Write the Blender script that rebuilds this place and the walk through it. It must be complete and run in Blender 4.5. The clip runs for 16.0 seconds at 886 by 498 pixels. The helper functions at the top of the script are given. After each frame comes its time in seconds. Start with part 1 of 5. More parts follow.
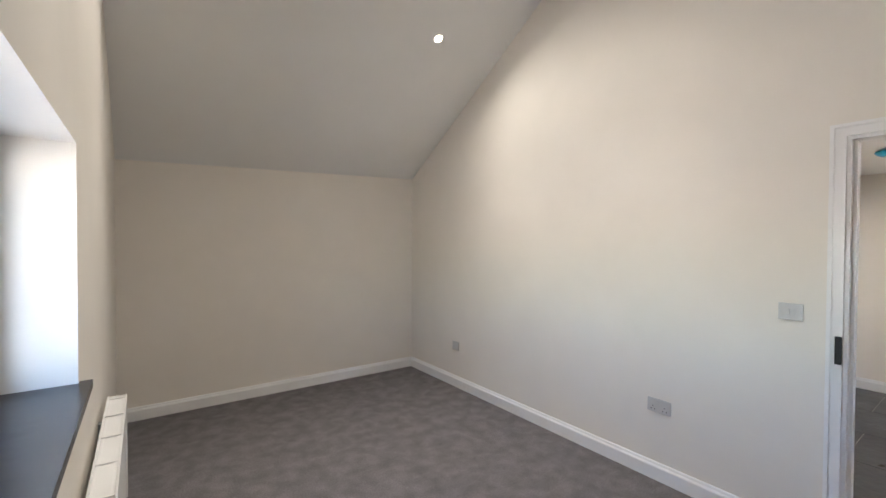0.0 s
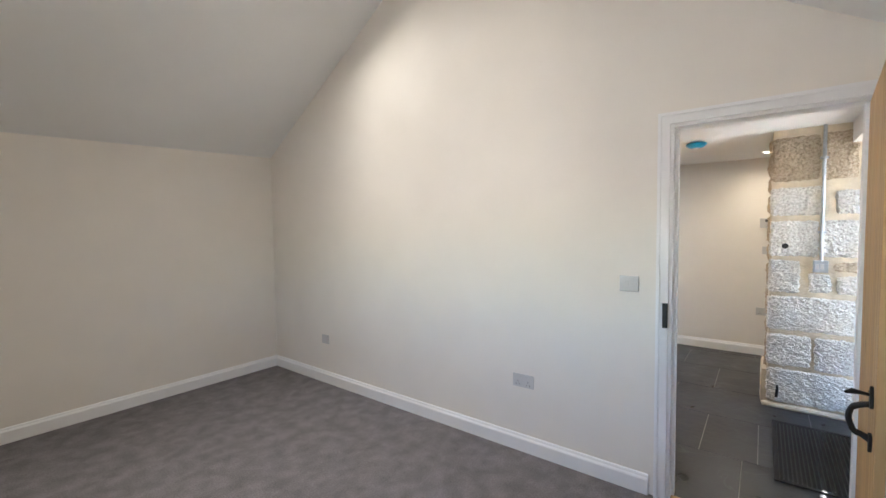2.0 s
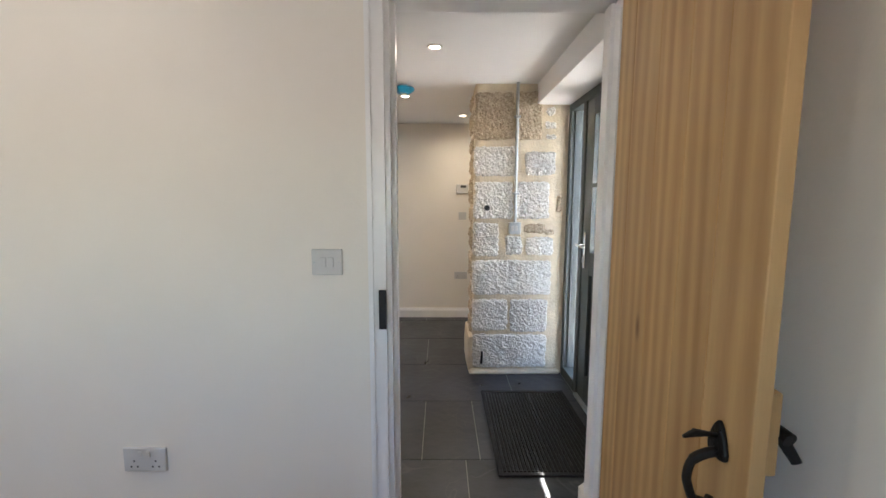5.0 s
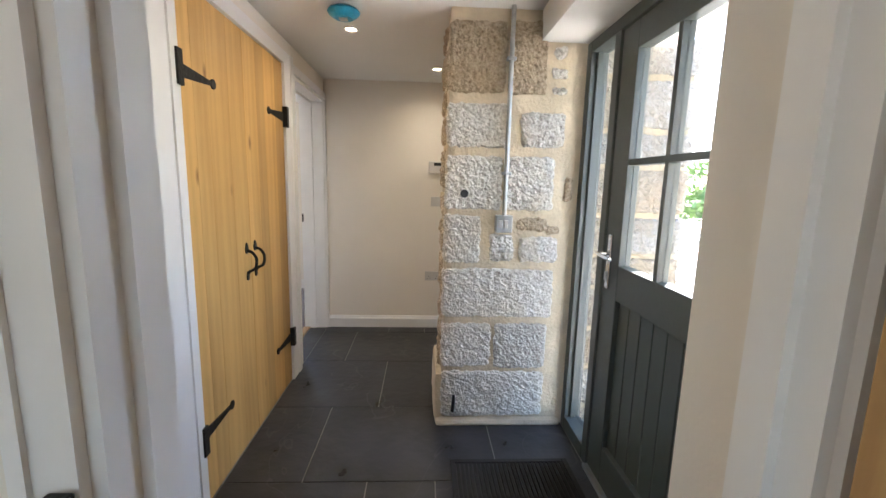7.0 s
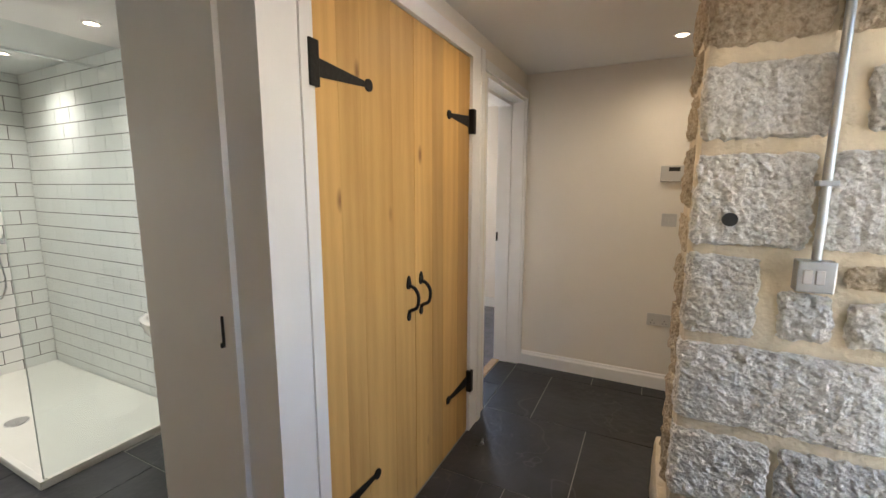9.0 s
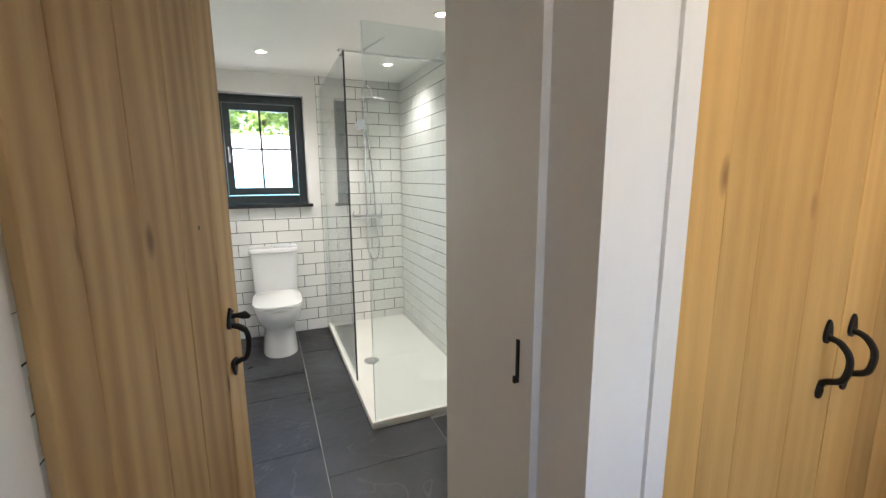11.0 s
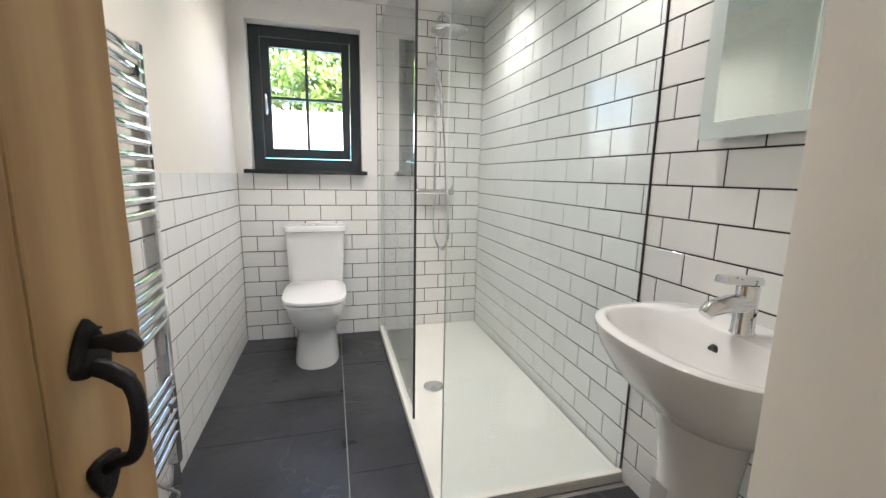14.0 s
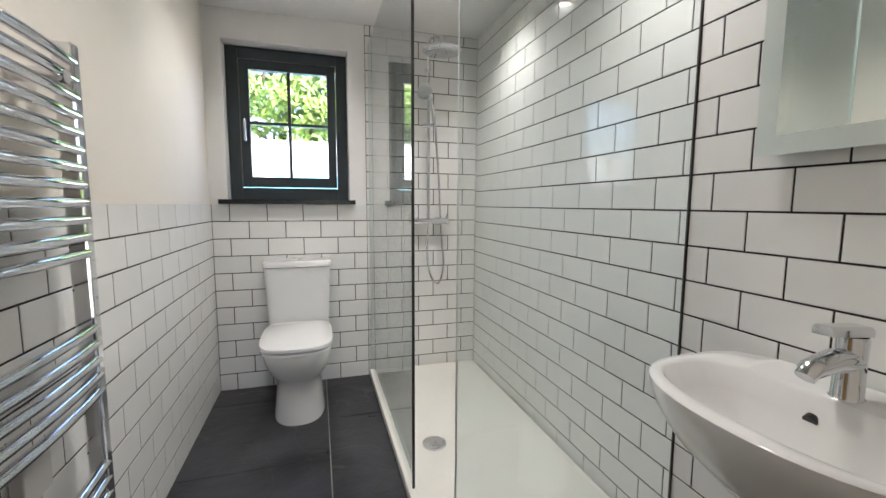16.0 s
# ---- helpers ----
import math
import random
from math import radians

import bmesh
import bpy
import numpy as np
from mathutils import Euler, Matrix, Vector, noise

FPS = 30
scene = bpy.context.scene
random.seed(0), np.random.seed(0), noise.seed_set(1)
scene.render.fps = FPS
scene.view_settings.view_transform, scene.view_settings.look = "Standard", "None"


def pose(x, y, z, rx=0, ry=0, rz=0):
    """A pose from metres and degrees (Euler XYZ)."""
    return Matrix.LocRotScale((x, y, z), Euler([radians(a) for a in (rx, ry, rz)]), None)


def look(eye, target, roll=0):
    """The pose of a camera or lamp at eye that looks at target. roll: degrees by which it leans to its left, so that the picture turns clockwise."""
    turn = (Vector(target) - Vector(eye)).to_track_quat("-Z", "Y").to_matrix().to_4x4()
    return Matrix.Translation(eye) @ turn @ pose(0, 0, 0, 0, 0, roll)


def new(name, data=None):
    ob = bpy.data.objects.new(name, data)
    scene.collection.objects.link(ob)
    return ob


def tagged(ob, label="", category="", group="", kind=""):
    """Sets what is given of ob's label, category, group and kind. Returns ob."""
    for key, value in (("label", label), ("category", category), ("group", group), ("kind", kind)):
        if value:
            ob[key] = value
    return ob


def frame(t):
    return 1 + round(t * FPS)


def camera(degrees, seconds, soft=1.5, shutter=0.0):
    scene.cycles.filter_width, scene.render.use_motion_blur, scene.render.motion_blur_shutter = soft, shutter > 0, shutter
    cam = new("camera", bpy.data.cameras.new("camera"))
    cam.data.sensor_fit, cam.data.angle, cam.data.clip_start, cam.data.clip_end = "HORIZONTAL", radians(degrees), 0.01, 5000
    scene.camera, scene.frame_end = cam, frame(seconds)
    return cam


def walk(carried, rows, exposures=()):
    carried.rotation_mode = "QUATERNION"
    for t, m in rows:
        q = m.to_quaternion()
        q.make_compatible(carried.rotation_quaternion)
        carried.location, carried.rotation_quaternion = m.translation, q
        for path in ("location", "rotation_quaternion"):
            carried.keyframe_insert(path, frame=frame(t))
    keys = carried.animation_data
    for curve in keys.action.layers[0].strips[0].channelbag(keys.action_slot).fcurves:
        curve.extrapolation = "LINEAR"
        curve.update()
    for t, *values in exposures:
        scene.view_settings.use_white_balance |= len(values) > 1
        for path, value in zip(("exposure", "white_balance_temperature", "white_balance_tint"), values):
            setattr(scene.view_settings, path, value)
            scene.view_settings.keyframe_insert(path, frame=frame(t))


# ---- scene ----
cam = camera(93.7, 16.0)
PATH = [
    (0, (1.804, 0.567, 1.508), (2.978, 2.185, 1.474), 0.3),
    (0.5, (1.805, 0.588, 1.533), (3.049, 2.152, 1.47), 0.0),
    (1, (1.855, 0.597, 1.52), (3.184, 2.089, 1.446), -0.4),
    (1.5, (1.932, 0.612, 1.505), (3.37, 1.999, 1.42), -0.5),
    (2, (2.008, 0.642, 1.485), (3.589, 1.863, 1.385), -0.7),
    (2.5, (2.107, 0.731, 1.461), (3.83, 1.74, 1.346), -0.9),
    (3, (2.204, 0.813, 1.448), (4.041, 1.592, 1.32), -0.7),
    (3.5, (2.352, 0.824, 1.425), (4.273, 1.362, 1.279), -0.4),
    (4, (2.595, 0.789, 1.395), (4.563, 1.097, 1.225), -0.1),
    (4.5, (2.829, 0.819, 1.358), (4.817, 0.937, 1.173), 0.2),
    (4.7, (2.937, 0.858, 1.363), (4.926, 0.909, 1.166), 0.0),
    (6.8, (4.0, 0.735, 1.372), (5.97, 0.591, 1.057), 1.2),
    (7, (4.083, 0.715, 1.366), (6.056, 0.619, 1.05), 1.4),
    (7.5, (4.292, 0.679, 1.362), (6.265, 0.758, 1.045), 1.1),
    (8, (4.459, 0.644, 1.375), (6.411, 0.948, 1.061), 0.8),
    (8.5, (4.596, 0.668, 1.395), (6.488, 1.24, 1.088), 0.4),
    (9, (4.739, 0.724, 1.408), (6.511, 1.604, 1.113), 0.1),
    (9.5, (4.83, 0.809, 1.402), (6.412, 1.995, 1.1), 0.2),
    (10, (4.933, 0.884, 1.423), (6.243, 2.36, 1.096), 0.1),
    (10.2, (4.964, 0.913, 1.415), (6.156, 2.483, 1.079), -0.0),
    (12.3, (5.097, 1.524, 1.28), (5.467, 3.463, 0.959), 0.0),
    (12.5, (5.119, 1.578, 1.265), (5.475, 3.518, 0.937), 0.1),
    (13, (5.13, 1.735, 1.224), (5.516, 3.667, 0.884), 0.7),
    (13.5, (5.129, 1.904, 1.158), (5.591, 3.821, 0.821), 1.1),
    (14, (5.163, 2.003, 1.131), (5.671, 3.906, 0.785), 1.1),
    (14.5, (5.188, 2.08, 1.116), (5.738, 3.974, 0.782), 1.0),
    (15, (5.209, 2.165, 1.088), (5.761, 4.062, 0.775), 0.7),
    (15.5, (5.187, 2.219, 1.099), (5.747, 4.12, 0.832), 0.3),
    (16, (5.166, 2.242, 1.129), (5.741, 4.145, 0.916), 0.3),
]
EXPOSURES = [(0.0, 4.05, 6000, 10), (2.5, 4.15, 5850, 9), (4.5, 3.85, 6050, 10), (7.0, 3.7, 6200, 10), (8.5, 3.5, 6650, 11), (10.0, 3.5, 6600, 11), (12.5, 3.85, 6300, 14), (14.3, 3.45, 6400, 15), (16.0, 3.2, 6350, 15)]
walk(cam, [(t, look(eye, target, roll)) for t, eye, target, roll in PATH], EXPOSURES)

# ---- world, sun and lamps ----
world = bpy.data.worlds.new("sky")
scene.world = world
world.use_nodes = True
wn = world.node_tree.nodes
sky = wn.new("ShaderNodeTexSky")
sky.sky_type, sky.sun_disc = "NISHITA", False
sky.sun_elevation, sky.sun_rotation = radians(53.4), radians(126.1)
wn["Background"].inputs["Strength"].default_value = 0.15
world.node_tree.links.new(sky.outputs[0], wn["Background"].inputs["Color"])
sun = new("sun", bpy.data.lights.new("sun", "SUN"))
sun.data.energy, sun.data.angle, sun.data.color = 5.0, radians(0.5), (1.0, 0.94, 0.85)
sun.matrix_world = look((0, 0, 0), (-0.60, 0.4377, -1.0))


def downlamp(x, y, z, power, aim=(0, 0, -1), size=165, colour=(1.0, 0.90, 0.76)):
    lamp = new("downlight_lamp", bpy.data.lights.new("downlight_lamp", "SPOT"))
    lamp.data.energy, lamp.data.color, lamp.data.spot_size, lamp.data.spot_blend = power, colour, radians(size), 1.0
    lamp.data.shadow_soft_size = 0.05
    lamp.matrix_world = look((x, y, z), (x + aim[0], y + aim[1], z + aim[2]))


BEAM_P, HALL_P, BATH_P = 3.2, 1.8, 3.0
for x in (3.77, 2.36):
    # The y=1.75 pair is unseen, added to mirror the north slope lamps.
    for y, lean, spill in ((3.34, -0.5, 2.3), (1.75, 0.5, 0.5)):
        downlamp(x, y, 3.08, spill, (0.0, lean, -0.86), 176)      # spill
        downlamp(x, y, 3.08, BEAM_P, (0.0, 0.3 * lean, -0.95), 84)   # beam
for x, y in ((5.55, 0.89), (6.66, 1.15), (7.45, 0.63)):
    downlamp(x, y, 2.21, HALL_P, colour=(1.0, 0.84, 0.62))
for x, y in ((5.06, 4.33), (5.94, 4.33), (5.94, 3.28), (5.06, 3.28)):
    downlamp(x, y, 2.19, BATH_P, size=140, colour=(1.0, 0.96, 0.88))


# ---- materials ----
def material(name, base, rough=0.6, metal=0.0, vary=0.08, scale=6.0, bump=0.1, bump_scale=60.0, per_object=0.0, coat=0.0, stretch=(1, 1, 1), spec=0.5, patch=None, gloss_vary=0.0, veins=None):
    m = bpy.data.materials.new(name)
    m.use_nodes = True
    n, l = m.node_tree.nodes, m.node_tree.links
    p = n["Principled BSDF"]
    p.inputs["Roughness"].default_value, p.inputs["Metallic"].default_value = rough, metal
    p.inputs["Coat Weight"].default_value = coat
    p.inputs["Specular IOR Level"].default_value = spec
    tc, mp = n.new("ShaderNodeTexCoord"), n.new("ShaderNodeMapping")
    mp.inputs["Scale"].default_value = stretch
    l.new(tc.outputs["Object"], mp.inputs["Vector"])
    a, b = n.new("ShaderNodeTexNoise"), n.new("ShaderNodeTexNoise")
    a.inputs["Scale"].default_value, a.inputs["Detail"].default_value = scale, 6
    b.inputs["Scale"].default_value, b.inputs["Detail"].default_value = bump_scale, 4
    l.new(mp.outputs[0], a.inputs["Vector"]), l.new(mp.outputs[0], b.inputs["Vector"])
    r = n.new("ShaderNodeValToRGB")
    r.color_ramp.elements[0].position, r.color_ramp.elements[1].position = 0.3, 0.7
    r.color_ramp.elements[0].color = (*[c * (1 - vary) for c in base], 1)
    r.color_ramp.elements[1].color = (*[min(1, c * (1 + vary)) for c in base], 1)
    l.new(a.outputs["Fac"], r.inputs[0])
    out = r.outputs[0]
    if per_object:
        oi, hs, mr = n.new("ShaderNodeObjectInfo"), n.new("ShaderNodeHueSaturation"), n.new("ShaderNodeMapRange")
        mr.inputs["To Min"].default_value, mr.inputs["To Max"].default_value = 1 - per_object, 1 + per_object
        l.new(oi.outputs["Random"], mr.inputs["Value"]), l.new(mr.outputs[0], hs.inputs["Value"]), l.new(out, hs.inputs["Color"])
        out = hs.outputs[0]
    if patch:
        c, hv, cr = n.new("ShaderNodeTexNoise"), n.new("ShaderNodeHueSaturation"), n.new("ShaderNodeMapRange")
        c.inputs["Scale"].default_value, c.inputs["Detail"].default_value, c.inputs["Distortion"].default_value = patch[0], 9, 0.2
        cr.inputs["From Min"].default_value, cr.inputs["From Max"].default_value = 0.35, 0.65
        cr.inputs["To Min"].default_value, cr.inputs["To Max"].default_value = 1 - patch[1], 1 + patch[1]
        l.new(mp.outputs[0], c.inputs["Vector"]), l.new(c.outputs["Fac"], cr.inputs["Value"])
        l.new(cr.outputs[0], hv.inputs["Value"]), l.new(out, hv.inputs["Color"])
        out = hv.outputs[0]
    if veins:
        vn, sb, ab, vr, vm = n.new("ShaderNodeTexNoise"), n.new("ShaderNodeMath"), n.new("ShaderNodeMath"), n.new("ShaderNodeMapRange"), n.new("ShaderNodeMix")
        vn.inputs["Scale"].default_value, vn.inputs["Detail"].default_value, vn.inputs["Distortion"].default_value = 1.5, 3, 1.2
        sb.operation, ab.operation, sb.inputs[1].default_value = "SUBTRACT", "ABSOLUTE", 0.5
        vr.inputs["From Max"].default_value, vr.inputs["To Min"].default_value, vr.inputs["To Max"].default_value = 0.006, 0.45, 0.0
        vm.data_type, vm.inputs[7].default_value = "RGBA", (*veins, 1)
        l.new(mp.outputs[0], vn.inputs["Vector"]), l.new(vn.outputs["Fac"], sb.inputs[0]), l.new(sb.outputs[0], ab.inputs[0]), l.new(ab.outputs[0], vr.inputs["Value"])
        l.new(vr.outputs[0], vm.inputs[0]), l.new(out, vm.inputs[6])
        out = vm.outputs[2]
    if gloss_vary:
        gr = n.new("ShaderNodeMapRange")
        gr.inputs["From Min"].default_value, gr.inputs["From Max"].default_value = 0.3, 0.7
        gr.inputs["To Min"].default_value, gr.inputs["To Max"].default_value = rough - gloss_vary, rough + gloss_vary
        l.new(a.outputs["Fac"], gr.inputs["Value"]), l.new(gr.outputs[0], p.inputs["Roughness"])
    l.new(out, p.inputs["Base Color"])
    if bump:
        bp = n.new("ShaderNodeBump")
        bp.inputs["Strength"].default_value, bp.inputs["Distance"].default_value = bump, 0.01
        l.new(b.outputs["Fac"], bp.inputs["Height"]), l.new(bp.outputs[0], p.inputs["Normal"])
    return m


def oak(name, light, dark, per_object=0.12, rough=0.5, rings=0.16):
    """Boards with the grain along z: long streaks, a few cathedral rings and small knots."""
    m = bpy.data.materials.new(name)
    m.use_nodes = True
    n, l = m.node_tree.nodes, m.node_tree.links
    p = n["Principled BSDF"]
    p.inputs["Roughness"].default_value = rough
    tc, mp, oi = n.new("ShaderNodeTexCoord"), n.new("ShaderNodeMapping"), n.new("ShaderNodeObjectInfo")
    add, mul = n.new("ShaderNodeVectorMath"), n.new("ShaderNodeVectorMath")
    mul.operation, add.operation = "SCALE", "ADD"
    mul.inputs[0].default_value = (3.1, 5.7, 9.3)
    l.new(oi.outputs["Random"], mul.inputs["Scale"])
    l.new(tc.outputs["Object"], add.inputs[0]), l.new(mul.outputs[0], add.inputs[1])
    l.new(add.outputs[0], mp.inputs["Vector"])
    mp.inputs["Scale"].default_value = (1, 1, 0.09)
    fine, broad = n.new("ShaderNodeTexNoise"), n.new("ShaderNodeTexNoise")
    fine.inputs["Scale"].default_value, fine.inputs["Detail"].default_value = 120, 5
    broad.inputs["Scale"].default_value, broad.inputs["Detail"].default_value = 6, 5
    broad.inputs["Distortion"].default_value = 0.6
    # growth rings round a slightly leaning heart, which the board face cuts into long arches
    heart, lean, put = n.new("ShaderNodeMapping"), n.new("ShaderNodeVectorMath"), n.new("ShaderNodeVectorMath")
    lean.operation, put.operation = "SCALE", "ADD"
    lean.inputs[0].default_value = (-0.75, 0.11, 1.6)
    heart.inputs["Scale"].default_value, heart.inputs["Rotation"].default_value = (1, 1, 0.085), (0.6, 0.12, 0)
    l.new(oi.outputs["Random"], lean.inputs["Scale"])
    l.new(tc.outputs["Object"], put.inputs[0]), l.new(lean.outputs[0], put.inputs[1]), l.new(put.outputs[0], heart.inputs["Vector"])
    wave = n.new("ShaderNodeTexWave")
    wave.wave_type, wave.rings_direction, wave.wave_profile = "RINGS", "Z", "SIN"
    wave.inputs["Scale"].default_value, wave.inputs["Distortion"].default_value, wave.inputs["Detail"].default_value = 6.0, 11.0, 5
    wave.inputs["Detail Scale"].default_value = 0.7
    for t in (fine, broad):
        l.new(mp.outputs[0], t.inputs["Vector"])
    l.new(heart.outputs[0], wave.inputs["Vector"])
    s1, s2 = n.new("ShaderNodeMix"), n.new("ShaderNodeMix")
    s1.inputs[0].default_value, s2.inputs[0].default_value = rings, 0.15
    l.new(broad.outputs["Fac"], s1.inputs[2]), l.new(wave.outputs["Fac"], s1.inputs[3])
    l.new(s1.outputs[0], s2.inputs[2]), l.new(fine.outputs["Fac"], s2.inputs[3])
    r = n.new("ShaderNodeValToRGB")
    r.color_ramp.elements[0].position, r.color_ramp.elements[1].position = 0.25, 0.68
    r.color_ramp.elements[0].color, r.color_ramp.elements[1].color = (*dark, 1), (*light, 1)
    l.new(s2.outputs[0], r.inputs[0])
    vor, kr, kn = n.new("ShaderNodeTexVoronoi"), n.new("ShaderNodeValToRGB"), n.new("ShaderNodeMapping")
    kn.inputs["Scale"].default_value = (1, 1, 0.42)
    l.new(add.outputs[0], kn.inputs["Vector"]), l.new(kn.outputs[0], vor.inputs["Vector"])
    vor.inputs["Scale"].default_value = 5.2
    kr.color_ramp.elements[0].position, kr.color_ramp.elements[1].position = 0.03, 0.10
    kr.color_ramp.elements[0].color, kr.color_ramp.elements[1].color = (0.30, 0.20, 0.12, 1), (1, 1, 1, 1)
    l.new(vor.outputs["Distance"], kr.inputs[0])
    mx = n.new("ShaderNodeMix")
    mx.data_type, mx.blend_type = "RGBA", "MULTIPLY"
    mx.inputs[0].default_value = 0.8
    l.new(r.outputs[0], mx.inputs[6]), l.new(kr.outputs[0], mx.inputs[7])
    hs, mr = n.new("ShaderNodeHueSaturation"), n.new("ShaderNodeMapRange")
    mr.inputs["To Min"].default_value, mr.inputs["To Max"].default_value = 1 - per_object, 1 + per_object
    l.new(oi.outputs["Random"], mr.inputs["Value"]), l.new(mr.outputs[0], hs.inputs["Value"])
    l.new(mx.outputs[2], hs.inputs["Color"]), l.new(hs.outputs[0], p.inputs["Base Color"])
    bp = n.new("ShaderNodeBump")
    bp.inputs["Strength"].default_value, bp.inputs["Distance"].default_value = 0.15, 0.004
    l.new(fine.outputs["Fac"], bp.inputs["Height"]), l.new(bp.outputs[0], p.inputs["Normal"])
    return m


def stone(name, pale, dark, warm):
    """Tooled sandstone: pits, pale bloom and dark flecks that paint shade into the hollows."""
    m = bpy.data.materials.new(name)
    m.use_nodes = True
    n, l = m.node_tree.nodes, m.node_tree.links
    p = n["Principled BSDF"]
    p.inputs["Roughness"].default_value = 0.9
    tc, oi = n.new("ShaderNodeTexCoord"), n.new("ShaderNodeObjectInfo")
    big, mid, pit = n.new("ShaderNodeTexNoise"), n.new("ShaderNodeTexNoise"), n.new("ShaderNodeTexVoronoi")
    big.inputs["Scale"].default_value, mid.inputs["Scale"].default_value, pit.inputs["Scale"].default_value = 5, 60, 75
    mid.inputs["Detail"].default_value, big.inputs["Detail"].default_value = 8, 4
    mid.inputs["Roughness"].default_value = 0.7
    for t in (big, mid, pit):
        l.new(tc.outputs["Object"], t.inputs["Vector"])
    r = n.new("ShaderNodeValToRGB")
    r.color_ramp.elements[0].position, r.color_ramp.elements[1].position = 0.36, 0.56
    r.color_ramp.elements[0].color, r.color_ramp.elements[1].color = (*dark, 1), (*pale, 1)
    l.new(mid.outputs["Fac"], r.inputs[0])
    mx, br = n.new("ShaderNodeMix"), n.new("ShaderNodeMapRange")
    mx.data_type = "RGBA"
    br.inputs["From Min"].default_value, br.inputs["From Max"].default_value, br.inputs["To Max"].default_value = 0.48, 0.75, 0.6
    l.new(big.outputs["Fac"], br.inputs["Value"]), l.new(br.outputs[0], mx.inputs[0])
    mx.inputs[7].default_value = (*warm, 1)
    l.new(r.outputs[0], mx.inputs[6])
    hs, mr = n.new("ShaderNodeHueSaturation"), n.new("ShaderNodeMapRange")
    mr.inputs["To Min"].default_value, mr.inputs["To Max"].default_value = 0.86, 1.12
    l.new(oi.outputs["Random"], mr.inputs["Value"]), l.new(mr.outputs[0], hs.inputs["Value"])
    l.new(mx.outputs[2], hs.inputs["Color"]), l.new(hs.outputs[0], p.inputs["Base Color"])
    sm, bp = n.new("ShaderNodeMath"), n.new("ShaderNodeBump")
    sm.operation = "MULTIPLY_ADD"
    sm.inputs[1].default_value = 0.6
    l.new(pit.outputs["Distance"], sm.inputs[0]), l.new(mid.outputs["Fac"], sm.inputs[2])
    bp.inputs["Strength"].default_value, bp.inputs["Distance"].default_value = 1.0, 0.015
    l.new(sm.outputs[0], bp.inputs["Height"]), l.new(bp.outputs[0], p.inputs["Normal"])
    return m


def glass(name, tint=(1, 1, 1)):
    """Thin clear pane: see-through, with a gloss that grows towards grazing angles."""
    m = bpy.data.materials.new(name)
    m.use_nodes = True
    n, l = m.node_tree.nodes, m.node_tree.links
    n.remove(n["Principled BSDF"])
    tr, gl, lw, mx, pw, ma = (n.new("ShaderNode" + k) for k in ("BsdfTransparent", "BsdfGlossy", "LayerWeight", "MixShader", "Math", "Math"))
    tr.inputs["Color"].default_value, gl.inputs["Roughness"].default_value = (*tint, 1), 0.0
    pw.operation, ma.operation = "POWER", "MULTIPLY_ADD"
    lw.inputs["Blend"].default_value, pw.inputs[1].default_value = 0.5, 4.0
    ma.inputs[1].default_value, ma.inputs[2].default_value = 0.9, 0.06
    l.new(lw.outputs["Facing"], pw.inputs[0]), l.new(pw.outputs[0], ma.inputs[0]), l.new(ma.outputs[0], mx.inputs[0])
    l.new(tr.outputs[0], mx.inputs[1]), l.new(gl.outputs[0], mx.inputs[2])
    l.new(mx.outputs[0], n["Material Output"].inputs["Surface"])
    return m


def glow(name, colour, strength):
    m = bpy.data.materials.new(name)
    m.use_nodes = True
    p = m.node_tree.nodes["Principled BSDF"]
    p.inputs["Emission Color"].default_value, p.inputs["Emission Strength"].default_value = (*colour, 1), strength
    return m


PLASTER = material("plaster", (0.80, 0.75, 0.68), 0.75, vary=0.02, scale=3, bump=0.06, bump_scale=90)
CEIL = material("ceiling_paint", (0.78, 0.77, 0.75), 0.8, vary=0.02, scale=2, bump=0.04, bump_scale=120)
WHITE = material("white_paint", (0.82, 0.81, 0.80), 0.35, vary=0.02, bump=0.03, bump_scale=40)
CARPET = material("carpet", (0.205, 0.19, 0.195), 0.95, vary=0.24, scale=120, bump=0.8, bump_scale=380, spec=0.1, patch=(9.0, 0.16))
SLATE = material("slate", (0.028, 0.029, 0.034), 0.36, vary=0.4, scale=4.5, bump=0.35, bump_scale=16, per_object=0.22, spec=0.5, patch=(2.4, 0.38), gloss_vary=0.09, veins=(0.11, 0.11, 0.115))
GROUT_D = material("floor_grout", (0.34, 0.33, 0.31), 0.9, vary=0.15, bump=0.2)
GROUT = material("tile_grout", (0.028, 0.026, 0.024), 0.9, vary=0.2, bump=0.2)
TILE = material("white_tile", (0.82, 0.82, 0.80), 0.08, vary=0.015, scale=4, bump=0.03, bump_scale=9, per_object=0.02)
CERAMIC = material("ceramic", (0.80, 0.80, 0.79), 0.06, vary=0.01, bump=0.0, coat=0.4)
TRAY = material("tray_resin", (0.80, 0.79, 0.74), 0.3, vary=0.02, bump=0.05, bump_scale=30)
OAK = oak("oak_door", (0.64, 0.39, 0.135), (0.43, 0.23, 0.06), 0.15, rings=0.10)
OAK_B = oak("oak_leaf", (0.56, 0.36, 0.16), (0.33, 0.18, 0.062), 0.08, rings=0.24)
IRON = material("black_iron", (0.012, 0.011, 0.011), 0.5, 0.4, vary=0.2, bump=0.25, bump_scale=70)
CHROME = material("chrome", (0.75, 0.76, 0.78), 0.07, 1.0, vary=0.02, bump=0.0)
STEEL = material("galvanised_steel", (0.46, 0.48, 0.50), 0.38, 0.9, vary=0.12, scale=20, bump=0.05)
GREY = material("grey_green_paint", (0.058, 0.068, 0.064), 0.4, vary=0.05, bump=0.05, bump_scale=50)
